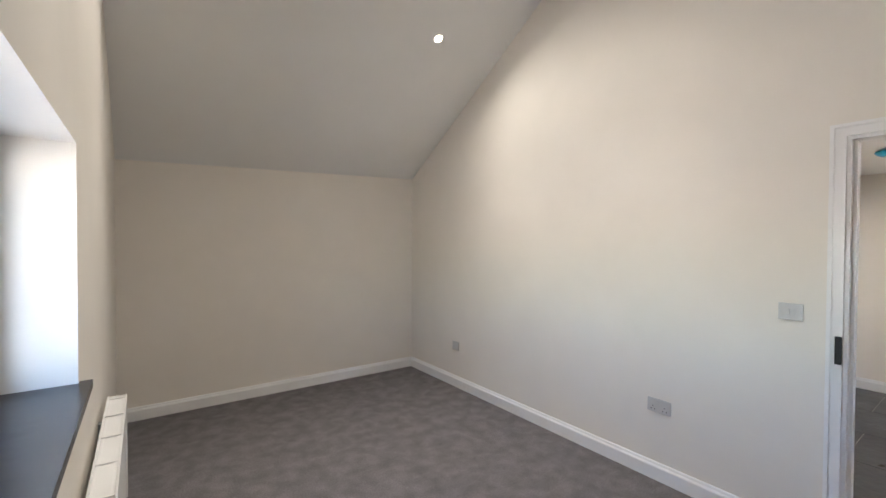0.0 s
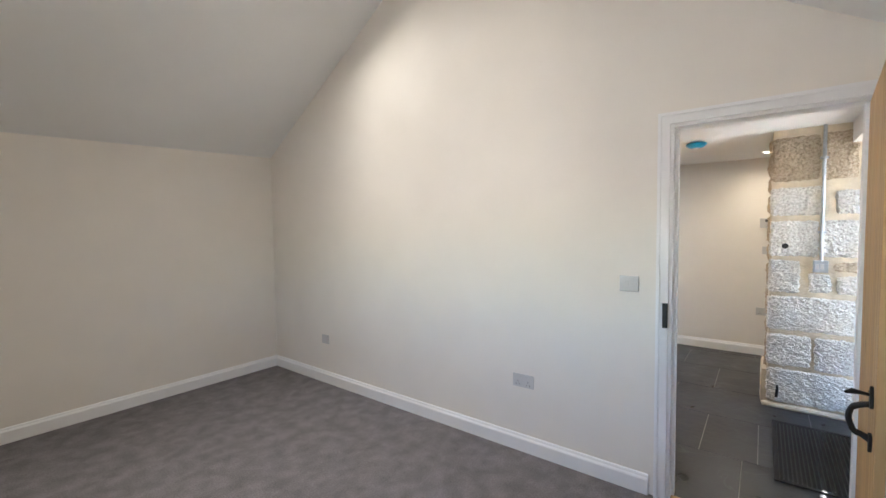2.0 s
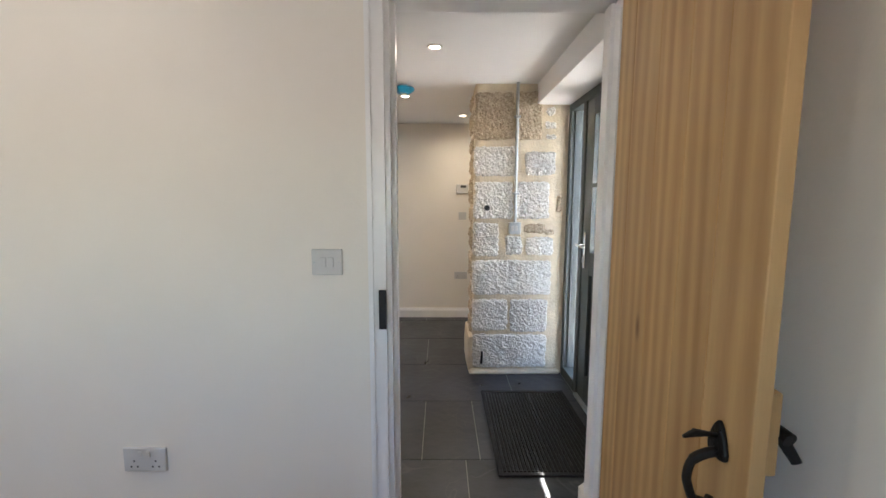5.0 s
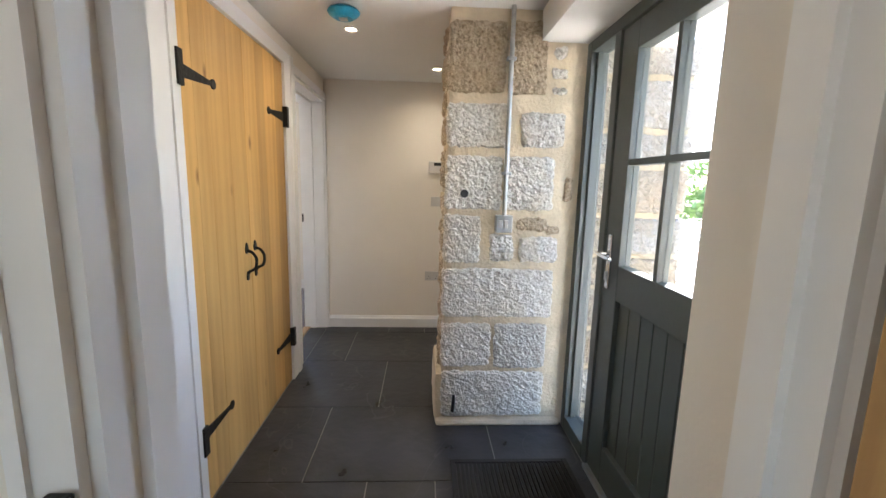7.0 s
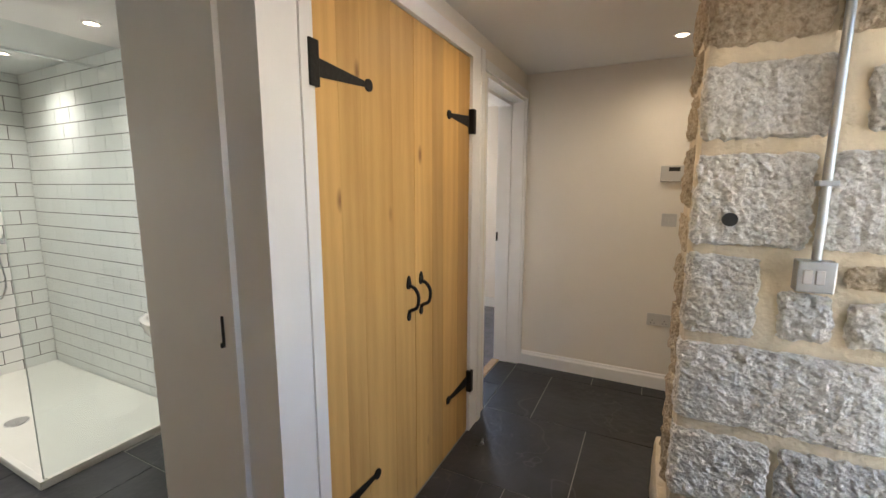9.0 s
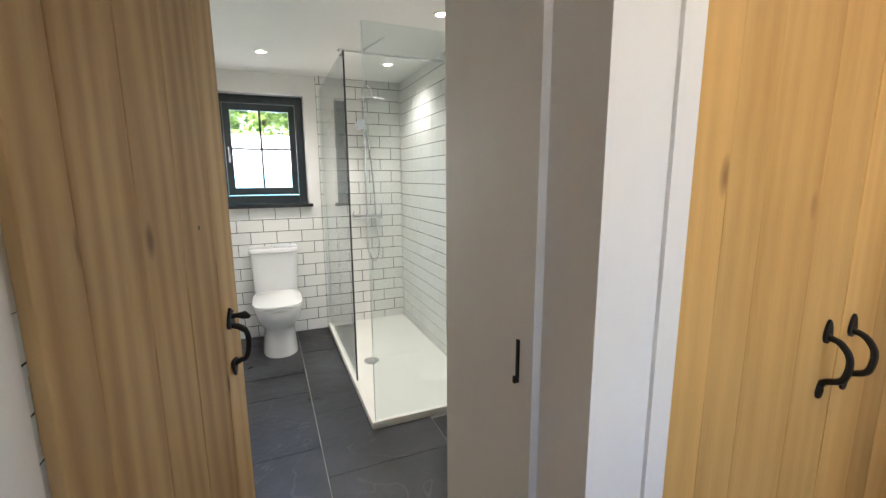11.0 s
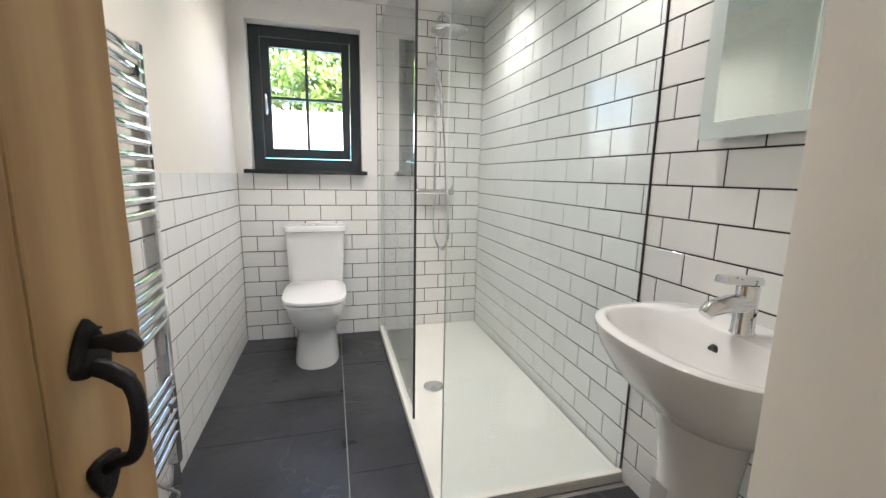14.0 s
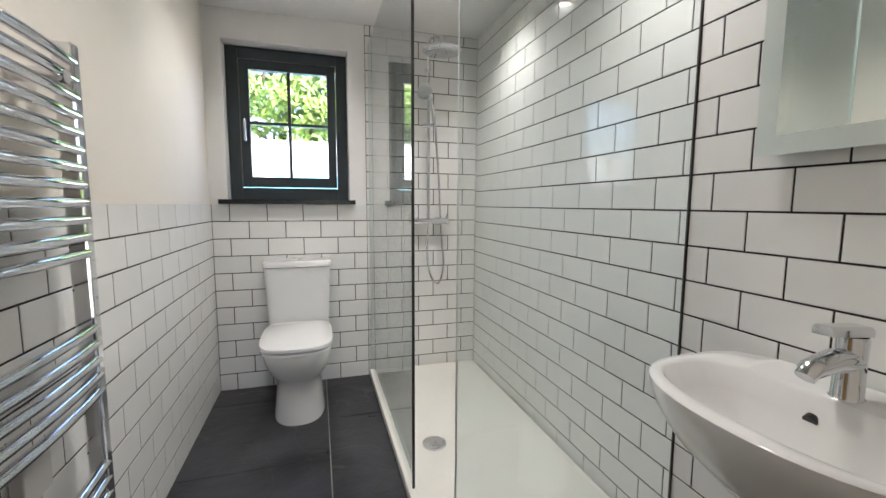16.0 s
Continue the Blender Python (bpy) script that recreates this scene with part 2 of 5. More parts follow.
ANTHRA = material("anthracite_paint", (0.025, 0.034, 0.040), 0.4, vary=0.05, bump=0.04, bump_scale=50)
SILL = material("slate_sill", (0.018, 0.019, 0.022), 0.25, vary=0.3, scale=6, bump=0.1, bump_scale=20)
PLASTIC = material("white_plastic", (0.55, 0.535, 0.52), 0.35, vary=0.01, bump=0.0)
# Real dark plastic; also fills holes and gaps as painted shade.
DARK = material("dark_plastic_and_shade", (0.02, 0.02, 0.02), 0.4, vary=0.1, bump=0.0)
BLUE = material("blue_cover", (0.02, 0.30, 0.50), 0.35, vary=0.15, scale=30, bump=0.3, bump_scale=60)
RUBBER = material("mat_rubber", (0.012, 0.012, 0.013), 0.8, vary=0.3, scale=40, bump=0.5, bump_scale=200)
STONE_P = stone("pale_stone", (0.74, 0.715, 0.67), (0.42, 0.385, 0.34), (0.66, 0.57, 0.45))
STONE_W = stone("warm_stone", (0.56, 0.46, 0.33), (0.30, 0.22, 0.14), (0.50, 0.38, 0.24))
# Garden wall stone and mortar, darkened so that daylight does not wash them out.
STONE_G = stone("darkened_stone", (0.30, 0.26, 0.20), (0.15, 0.12, 0.09), (0.28, 0.20, 0.12))
STONE_H = stone("darkened_grey_stone", (0.33, 0.31, 0.28), (0.16, 0.15, 0.13), (0.26, 0.22, 0.17))
MORTAR_G = material("darkened_mortar", (0.34, 0.28, 0.19), 0.95, vary=0.2, scale=9, bump=0.6, bump_scale=60)
MORTAR = material("lime_mortar", (0.64, 0.54, 0.39), 0.95, vary=0.14, scale=9, bump=0.6, bump_scale=60)
RUBBLE = material("rubble", (0.34, 0.23, 0.12), 0.95, vary=0.35, scale=12, bump=0.9, bump_scale=45)
GLASS = glass("window_glass")
SCREEN = glass("shower_glass", (0.94, 0.97, 0.97))
MIRROR = material("mirror", (0.80, 0.86, 0.84), 0.0, 1.0, vary=0.0, bump=0.0)
FROST = material("frosted_mirror_edge", (0.66, 0.72, 0.69), 0.35, 0.3, vary=0.02, bump=0.0)
LED = glow("lamp_glow", (1.0, 0.82, 0.58), 2.5)
LEAF = material("leaves", (0.085, 0.16, 0.03), 0.55, vary=0.5, scale=3, bump=0.0)
BARK = material("bark", (0.10, 0.075, 0.05), 0.9, vary=0.3, scale=20, bump=0.6)
RENDER = material("pale_render", (0.70, 0.68, 0.66), 0.9, vary=0.12, scale=2, bump=0.3)
GRAVEL = material("gravel", (0.42, 0.39, 0.35), 0.95, vary=0.3, scale=30, bump=0.6, bump_scale=80)
WOODSTRIP = oak("oak_threshold", (0.55, 0.36, 0.17), (0.38, 0.22, 0.09))


# ---- building helpers ----
def box(bm, x0, x1, y0, y1, z0, z1, bevel=0.0):
    v = [bm.verts.new((x, y, z)) for x in (x0, x1) for y in (y0, y1) for z in (z0, z1)]
    f = [bm.faces.new([v[i] for i in q]) for q in ((0, 1, 3, 2), (4, 6, 7, 5), (0, 4, 5, 1), (2, 3, 7, 6), (0, 2, 6, 4), (1, 5, 7, 3))]
    if bevel:
        edges = list({e for a in f for e in a.edges})
        bmesh.ops.bevel(bm, geom=edges, offset=bevel, segments=2, profile=0.5, affect="EDGES")
    return bm


def boxes(*spans, bevel=0.0):
    bm = bmesh.new()
    for s in spans:
        box(bm, *s, bevel=bevel)
    return bm


def loft(bm, rings, caps=True):
    rows = [[bm.verts.new(p) for p in r] for r in rings]
    k = len(rows[0])
    for a, b in zip(rows, rows[1:]):
        for i in range(k):
            bm.faces.new((a[i], a[(i + 1) % k], b[(i + 1) % k], b[i]))
    if caps:
        bm.faces.new(rows[0][::-1])
        bm.faces.new(rows[-1])
    bmesh.ops.recalc_face_normals(bm, faces=bm.faces)
    return bm


def tube(points, radius, sides=10, flat=1.0):
    """A bent rod through the points; radius is one number or one for each point."""
    bm = bmesh.new()
    pts = [Vector(p) for p in points]
    radii = radius if isinstance(radius, (list, tuple)) else [radius] * len(pts)
    rings, ref = [], None
    for i, p in enumerate(pts):
        d = (pts[min(i + 1, len(pts) - 1)] - pts[max(i - 1, 0)]).normalized()
        if ref is None:
            ref = d.orthogonal().normalized()
        ref = (ref - d * ref.dot(d)).normalized()
        side = d.cross(ref)
        rings.append([p + radii[i] * (math.cos(a) * ref + flat * math.sin(a) * side) for a in (2 * math.pi * k / sides for k in range(sides))])
    return loft(bm, rings)


def arc(points, steps=8):
    """A smooth run of points through a few given ones."""
    p = [Vector(q) for q in points]
    p = [2 * p[0] - p[1]] + p + [2 * p[-1] - p[-2]]
    out = []
    for i in range(1, len(p) - 2):
        for k in range(steps):
            t = k / steps
            out.append(0.5 * ((2 * p[i]) + (p[i + 1] - p[i - 1]) * t + (2 * p[i - 1] - 5 * p[i] + 4 * p[i + 1] - p[i + 2]) * t * t + (3 * p[i] - p[i - 1] - 3 * p[i + 1] + p[i + 2]) * t ** 3))
    return out + [p[-2]]


def lathe(profile, centre, sides=28, caps=True):
    """A turned shape from (radius, z) pairs round a vertical axis."""
    x, y, z = centre
    return loft(bmesh.new(), [[(x + max(r, 1e-4) * math.cos(a), y + max(r, 1e-4) * math.sin(a), z + h) for a in (2 * math.pi * k / sides for k in range(sides))] for r, h in profile], caps)


def prism(outline, axis, a, b, bevel=0.0):
    """A flat outline pushed from a to b along an axis."""
    def at(p, q):
        return {"x": (q, p[0], p[1]), "y": (p[0], q, p[1]), "z": (p[0], p[1], q)}[axis]
    bm = loft(bmesh.new(), [[at(p, a) for p in outline], [at(p, b) for p in outline]])
    if bevel:
        bmesh.ops.bevel(bm, geom=[e for e in bm.edges if e.calc_face_angle(0) > 0.6], offset=bevel, segments=2, profile=0.5, affect="EDGES")
    return bm


def mesh_of(name, bm, mat, smooth=False):
    me = bpy.data.meshes.new(name)
    bm.to_mesh(me)
    bm.free()
    me.materials.append(mat)
    if smooth:
        for f in me.polygons:
            f.use_smooth = True
        me.set_sharp_from_angle(angle=radians(38))
    return me


def part(name, bm, mat, parent, label="", smooth=False):
    ob = new(name, mesh_of(name, bm, mat, smooth))
    ob.parent = parent
    root = parent.parent if parent.parent else parent
    ob.data.transform(Matrix.Translation(-root.location))
    return tagged(ob, label)


def thing(name, at, label, category, group=""):
    ob = new(name)
    ob.empty_display_size = 0.1
    ob.location = at
    return tagged(ob, label, category, group)


def solid(name, bm, mat, label="", category="", kind="", smooth=False, group=""):
    return tagged(new(name, mesh_of(name, bm, mat, smooth)), label, category, group, kind)


def setting(name, bm, mat, label, category):
    return solid(name, bm, mat, label, category, "structure")


# ---- plan ----
BW, BE, BS, BN = 1.63, 4.46, 0.22, 4.87          # bedroom faces
PW = 4.576                                        # hall and bathroom side of the partition
HN, HC, HE = 1.60, 2.225, 7.891                   # hall: north face, ceiling, far face
TW, TE, TN, TS, TC = 4.576, 6.21, 4.932, 2.31, 2.213   # bathroom
D1L, D1R, DH = 1.045, 0.27, 2.02                    # bedroom doorway
EAVE_E, EAVE_W, PITCH = 2.262, 2.165, 0.612
RIDGE_Y = 2.55

# ---- setting: bedroom ----
setting("floor_bedroom", boxes((BW, BE + 0.05, BS - 0.1, BN, -0.12, 0.0)), CARPET, "dark grey short pile carpet", "carpet")
setting("wall_bedroom_north", boxes((BW - 0.5, BE, BN, BN + 0.35, -0.1, 2.6)), PLASTER, "cream painted plaster wall under the sloping ceiling", "wall")
setting("wall_bedroom_south", boxes((BW - 0.5, PW, BS - 0.4, BS, -0.1, 3.0)), PLASTER, "cream painted plaster wall behind the oak door", "wall")
WY0, WY1, WZ0, WZ1 = 0.95, 2.40, 1.0, 1.83
setting("wall_bedroom_west", boxes((BW - 0.5, BW, BS, WY0, -0.1, 4), (BW - 0.5, BW, WY1, BN, -0.1, 4), (BW - 0.5, BW, WY0, WY1, -0.1, WZ0), (BW - 0.5, BW, WY0, WY1, WZ1, 4)), PLASTER, "cream plastered thick wall with a deep window opening", "wall")
setting("wall_partition", boxes((BE, PW, BS, D1R, -0.1, 4), (BE, PW, D1L, BN + 0.35, -0.1, 4), (BE, PW, D1R, D1L, DH + 0.01, 4)), PLASTER, "cream painted partition wall with a doorway", "wall")
bm = bmesh.new()
rise = (BN - RIDGE_Y) * PITCH
for y0, z0, y1, z1 in ((BN, 0, RIDGE_Y, rise), (RIDGE_Y, rise, BS - 0.02, rise - (RIDGE_Y - BS + 0.02) * PITCH)):
    lo = [(BW - 0.02, y0, EAVE_W + z0), (BE - 0.001, y0, EAVE_E + z0), (BE - 0.001, y1, EAVE_E + z1), (BW - 0.02, y1, EAVE_W + z1)]
    loft(bm, [lo, [(x, y, z + 0.15) for x, y, z in lo]])
setting("ceiling_bedroom", bm, CEIL, "white painted vaulted ceiling slopes", "ceiling")


def skirting(name, x0, x1, y0, y1, label="white painted moulded skirting board"):
    """A run of skirting along x or y between two points on the wall face; its depth is the shorter side."""
    along_x = abs(x1 - x0) > abs(y1 - y0)
    d = (y1 - y0) if along_x else (x1 - x0)
    shape = [(0, 0), (d, 0), (d, 0.082), (0.85 * d, 0.089), (0.6 * d, 0.095), (0.5 * d, 0.105), (0.3 * d, 0.111), (0, 0.111)]
    if along_x:
        bm = prism([(y0 + p, z) for p, z in shape], "x", x0, x1)
    else:
        bm = prism([(x0 + p, z) for p, z in shape], "y", y0, y1)
    return setting(name, bm, WHITE, label, "skirting board")


skirting("baseboard_bedroom_north", BW, BE, BN, BN - 0.02)
skirting("baseboard_bedroom_east", BE, BE - 0.02, D1L + 0.075, BN - 0.02)
skirting("baseboard_bedroom_west", BW, BW + 0.02, BS, BN - 0.02)


def architrave(name, axis, face, out, a0, a1, head, width=0.058, thick=0.02, sides=(True, True)):
    """Moulded trim round an opening from a0 to a1 in a wall face; out is the way that it stands proud."""
    bm = bmesh.new()
    def bit(u0, u1, z0, z1, k):
        d0, d1 = sorted((face, face + out * thick * k))
        box(bm, *((d0, d1, u0, u1, z0, z1) if axis == "x" else (u0, u1, d0, d1, z0, z1)))
    w = width
    if sides[0]:
        bit(a0 - w * 0.72, a0, 0, head, 0.7), bit(a0 - w, a0 - w * 0.72, 0, head + w, 1.0)
    if sides[1]:
        bit(a1, a1 + w * 0.72, 0, head, 0.7), bit(a1 + w * 0.72, a1 + w, 0, head + w, 1.0)
    bit(a0 - w * 0.72, a1 + w * 0.72, head, head + w * 0.72, 0.7)
    bit(a0 - w * 0.72, a1 + w * 0.72, head + w * 0.72, head + w, 1.0)
    return setting(name, bm, WHITE, "white painted moulded door architrave", "architrave")


architrave("trim_bedroom_door", "x", BE, -1, D1R + 0.012, D1L - 0.012, DH - 0.012)
architrave("trim_bedroom_door_hall", "x", PW, 1, D1R + 0.012, D1L - 0.012, DH - 0.012, sides=(False, True))
setting("door_lining_bedroom", boxes((BE, PW, D1L - 0.028, D1L, 0, DH), (BE, PW, D1R, D1R + 0.028, 0, DH), (BE, PW, D1R + 0.028, D1L - 0.028, DH - 0.028, DH),
        (BE + 0.045, PW - 0.02, D1L - 0.042, D1L - 0.028, 0, DH - 0.028), (BE + 0.045, PW - 0.02, D1R + 0.028, D1R + 0.042, 0, DH - 0.028)), WHITE, "white painted door lining with a stop", "door frame")
setting("threshold_bedroom", boxes((BE - 0.01, BE + 0.05, D1R + 0.03, D1L - 0.03, 0.0, 0.012), bevel=0.004), WOODSTRIP, "golden oak threshold strip in the doorway", "threshold")

# bedroom window, in its deep reveal
win = tagged(thing("window_1", (BW - 0.25, WY0, WZ0), "dark framed window in a deep white reveal", "window"), kind="structure")
part("window_frame", boxes((BW - 0.28, BW - 0.2, WY0, WY0 + 0.07, WZ0, WZ1), (BW - 0.28, BW - 0.2, WY1 - 0.07, WY1, WZ0, WZ1), (BW - 0.28, BW - 0.2, WY0 + 0.07, WY1 - 0.07, WZ1 - 0.07, WZ1), (BW - 0.28, BW - 0.2, WY0 + 0.07, WY1 - 0.07, WZ0, WZ0 + 0.07), (BW - 0.27, BW - 0.21, (WY0 + WY1) / 2 - 0.03, (WY0 + WY1) / 2 + 0.03, WZ0 + 0.07, WZ1 - 0.07)), ANTHRA, win)
for a, b in ((WY0 + 0.07, (WY0 + WY1) / 2 - 0.03), ((WY0 + WY1) / 2 + 0.03, WY1 - 0.07)):
    part("pane", boxes((BW - 0.246, BW - 0.240, a, b, WZ0 + 0.07, WZ1 - 0.07)), GLASS, win).visible_shadow = False
setting("window_sill_bedroom", boxes((BW - 0.2, BW + 0.035, WY0, WY1, WZ0, WZ0 + 0.028), (BW, BW + 0.035, WY1, WY1 + 0.03, WZ0, WZ0 + 0.028)), SILL, "polished black slate window sill", "window sill")

# radiator under it
rad = thing("radiator", (BW + 0.05, 1.9, 0.0), "white double panel radiator fixed below the window sill", "radiator")
RY0, RY1, RZ0, RZ1 = 1.75, 3.36, 0.12, 0.68
part("panel", boxes((BW + 0.085, BW + 0.10, RY0, RY1, RZ0, RZ1 - 0.005), bevel=0.004), WHITE, rad)
part("panel", boxes((BW + 0.03, BW + 0.045, RY0, RY1, RZ0, RZ1 - 0.005), bevel=0.004), WHITE, rad)
part("side_cover", boxes((BW + 0.024, BW + 0.106, RY1, RY1 + 0.006, RZ0, RZ1)), WHITE, rad)
part("side_cover", boxes((BW + 0.024, BW + 0.106, RY0 - 0.006, RY0, RZ0, RZ1)), WHITE, rad)
top = bmesh.new()
box(top, BW + 0.024, BW + 0.03, RY0, RY1, RZ1 - 0.015, RZ1 + 0.004)
box(top, BW + 0.1, BW + 0.106, RY0, RY1, RZ1 - 0.015, RZ1 + 0.004)
k = RY0
while k < RY1 - 0.01:
    box(top, BW + 0.03, BW + 0.1, k, k + 0.012, RZ1 - 0.004, RZ1 + 0.001)
    box(top, BW + 0.03, BW + 0.1, k + 0.012, min(k + 0.262, RY1), RZ1 - 0.012, RZ1 - 0.006)
    k += 0.262
part("top_grille", top, WHITE, rad)
for y in (RY0 + 0.25, RY1 - 0.25):
    part("bracket", boxes((BW, BW + 0.03, y, y + 0.04, RZ0 + 0.05, RZ1 - 0.05)), STEEL, rad)
    part("pipe", tube([(BW + 0.065, y, RZ0 + 0.03), (BW + 0.065, y, -0.02)], 0.008), CHROME, rad)

# ---- setting: hall ----
SLATE_T = 0.0
setting("floor_hall", boxes((BE + 0.05, 9.3, -0.5, 1.80, -0.12, -0.004), (TW, TE, 1.72, TN, -0.12, -0.004)), GROUT_D, "pale grey grout bed between slate tiles", "floor")
CX0, CX1, CXM, CTOP = 5.655, 6.815, 6.238, 2.068
DX0, DX1 = 4.655, 5.506                            # bathroom doorway
FAR_D = HN + 0.2
FX0, FX1 = 7.05, 7.883                             # far doorway in the north side
setting("wall_hall_north", boxes((PW, DX0, HN, HN + 0.1, -0.1, 2.5), (DX0, DX1, HN, HN + 0.1, DH, 2.5), (DX1, CX0, HN, HN + 0.1, -0.1, 2.5), (CX0, CX1, HN, HN + 0.1, CTOP, 2.5),
        (CX1, FX0, HN, HN + 0.1, -0.1, 2.5), (FX0, FX1, HN, FAR_D, DH + 0.03, 2.5), (FX1, HE, HN, HN + 0.1, -0.1, 2.5)), PLASTER, "cream painted hall wall with cupboard and doorways", "wall")
setting("wall_cupboard", boxes((DX1, DX1 + 0.08, HN + 0.1, 2.12, -0.1, 2.5), (6.85, 6.93, HN + 0.1, TS, -0.1, 2.5)), PLASTER, "cream plastered cupboard side wall beside the bathroom entrance", "wall")
setting("wall_cupboard_return", prism([(5.462, 2.122), (5.634, 2.333), (TE, 2.333), (TE, TS - 0.1), (5.66, 2.122)], "z", -0.1, 2.5), PLASTER, "cream plastered splayed corner of the cupboard in the bathroom", "wall")
setting("wall_hall_far", boxes((HE, HE + 0.12, -0.5, HN + 0.1, -0.1, 2.5)), PLASTER, "cream painted end wall of the hall", "wall")
setting("wall_hall_recess", boxes((6.46, HE, -0.5, -0.125, -0.1, 2.5)), PLASTER, "cream painted wall behind the stone pier", "wall")
setting("ceiling_hall", boxes((PW, HE, 0.14, HN, HC, HC + 0.12), (6.3, HE, -0.12, 0.14, HC, HC + 0.12), (DX0 - 0.08, DX1 + 0.3, HN + 0.1, TS, TC, TC + 0.12)), CEIL, "white painted flat hall ceiling", "ceiling")
setting("wall_lintel", boxes((PW, 6.28, -0.55, 0.14, 2.075, 2.5)), CEIL, "white plastered deep lintel over the front door", "lintel")
setting("wall_front_pier", prism([(PW + 0.001, BS), (4.80, BS), (5.02, -0.06), (5.02, -0.55), (PW, -0.55)], "z", -0.1, 2.5), PLASTER, "cream plastered splayed reveal beside the front door", "wall")
setting("baseboard_front_reveal", prism([(4.80, BS + 0.002), (5.022, -0.058), (5.040, -0.046), (4.806, BS + 0.024), (PW + 0.002, BS + 0.024), (PW + 0.002, BS + 0.002)], "z", 0.0, 0.111, 0.003), WHITE, "white painted skirting round the splayed reveal", "skirting board")
architrave("trim_bathroom_door", "y", HN, -1, DX0 + 0.01, 5.474, DH - 0.01, sides=(True, False))
setting("trim_cupboard", boxes((5.474, DX1 + 0.035, HN - 0.022, HN, 0, 2.14), (DX1 + 0.035, DX1 + 0.105, HN - 0.014, HN, 0, 2.14), (DX1 + 0.105, CX0 + 0.004, HN - 0.022, HN, 0, 2.14),
        (CX1, CX1 + 0.11, HN - 0.016, HN, 0, 2.14), (CX1 + 0.11, CX1 + 0.165, HN - 0.022, HN, 0, 2.14), (CX0 + 0.004, CX1, HN - 0.016, HN, CTOP, 2.14)), WHITE, "white painted surround of the cupboard doors", "architrave")
setting("trim_far_door", boxes((FX1 - 0.018, HE, HN - 0.018, HN, 0, DH + 0.085), (FX0 - 0.05, FX1 - 0.018, HN - 0.018, HN, DH + 0.03, DH + 0.085)), WHITE, "white painted architrave in the hall corner", "architrave")
setting("door_lining_bathroom", boxes((DX1 - 0.028, DX1, HN, 2.12, 0, DH - 0.01), (DX0, DX0 + 0.028, HN, HN + 0.26, 0, DH - 0.01), (DX0 + 0.028, DX1 - 0.028, HN, HN + 0.26, DH - 0.035, DH - 0.01), (DX1 - 0.046, DX1 - 0.028, HN + 0.115, 2.12, 0, DH - 0.035)), WHITE, "white painted bathroom door lining with a stop", "door frame")
setting("door_lining_far", boxes((FX1 - 0.028, FX1, HN, FAR_D, 0, DH + 0.03), (FX0, FX0 + 0.03, HN, FAR_D, 0, DH + 0.03), (FX0 + 0.03, FX1 - 0.028, HN, FAR_D, DH + 0.008, DH + 0.03),
        (FX1 - 0.040, FX1 - 0.028, HN + 0.095, FAR_D, 0, DH - 0.012), (FX0 + 0.03, FX1 - 0.028, HN + 0.095, FAR_D, DH - 0.012, DH + 0.008)), WHITE, "white painted deep door lining of the far room", "door frame")
skirting("baseboard_hall_far", HE, HE - 0.02, -0.12, HN - 0.02)
skirting("baseboard_hall_partition", PW, PW + 0.02, D1L + 0.06, HN)
# far room seen through its doorway
setting("floor_far_room", boxes((6.93, 9.3, FAR_D, 5.2, -0.1, 0.0)), CARPET, "grey carpet of the far room", "carpet")
# The gap in the east wall is unseen, added to let daylight in.
setting("wall_far_room", boxes((6.93, 9.4, 5.2, 5.3, -0.1, 2.6), (9.3, 9.4, HN, 2.6, -0.1, 2.6), (9.3, 9.4, 4.2, 5.2, -0.1, 2.6), (9.3, 9.4, 2.6, 4.2, -0.1, 0.9), (9.3, 9.4, 2.6, 4.2, 2.0, 2.6), (6.85, 6.93, TS, 5.2, -0.1, 2.6), (HE, 9.3, HN + 0.1, FAR_D, -0.1, 2.6), (6.93, FX0, HN + 0.1, FAR_D, -0.1, 2.6)), PLASTER, "cream painted walls of the far room with an added daylight opening", "wall")
setting("ceiling_far_room", boxes((6.93, 9.4, FAR_D, 5.3, 2.3, 2.4)), CEIL, "white ceiling of the far room", "ceiling")
skirting("baseboard_far_room", 6.93, 9.3, 5.2, 5.18)
skirting("baseboard_far_room_east", 9.3, 9.28, FAR_D, 5.18)
setting("threshold_far_room", boxes((FX0 + 0.03, FX1 - 0.04, FAR_D - 0.05, FAR_D + 0.01, 0.0, 0.012), bevel=0.004), WOODSTRIP, "golden oak threshold strip", "threshold")

# ---- setting: bathroom ----
GB = 0.006
setting("wall_bath_north", boxes((TW - 0.1, 4.67, TN, TN + 0.3, -0.1, 2.5), (5.364, TE + 0.3, TN, TN + 0.3, -0.1, 2.5), (4.67, 5.364, TN, TN + 0.3, -0.1, 1.126), (4.67, 5.364, TN, TN + 0.3, 2.05, 2.5)), material("bath_paint", (0.80, 0.79, 0.77), 0.7, vary=0.02, bump=0.05, bump_scale=90), "white painted wall with a small window", "wall")
setting("wall_bath_east", boxes((TE, TE + 0.12, TS - 0.08, TN, -0.1, 2.5)), GROUT, "fully tiled bathroom wall with dark grout", "wall")
setting("ceiling_bathroom", boxes((TW, TE, TS, TN, TC, TC + 0.12)), CEIL, "white bathroom ceiling", "ceiling")
setting("wall_bath_entry", boxes((PW, DX0, HN + 0.1, HN + 0.26, -0.1, 2.5)), PLASTER, "narrow plaster nib by the bathroom door", "wall")

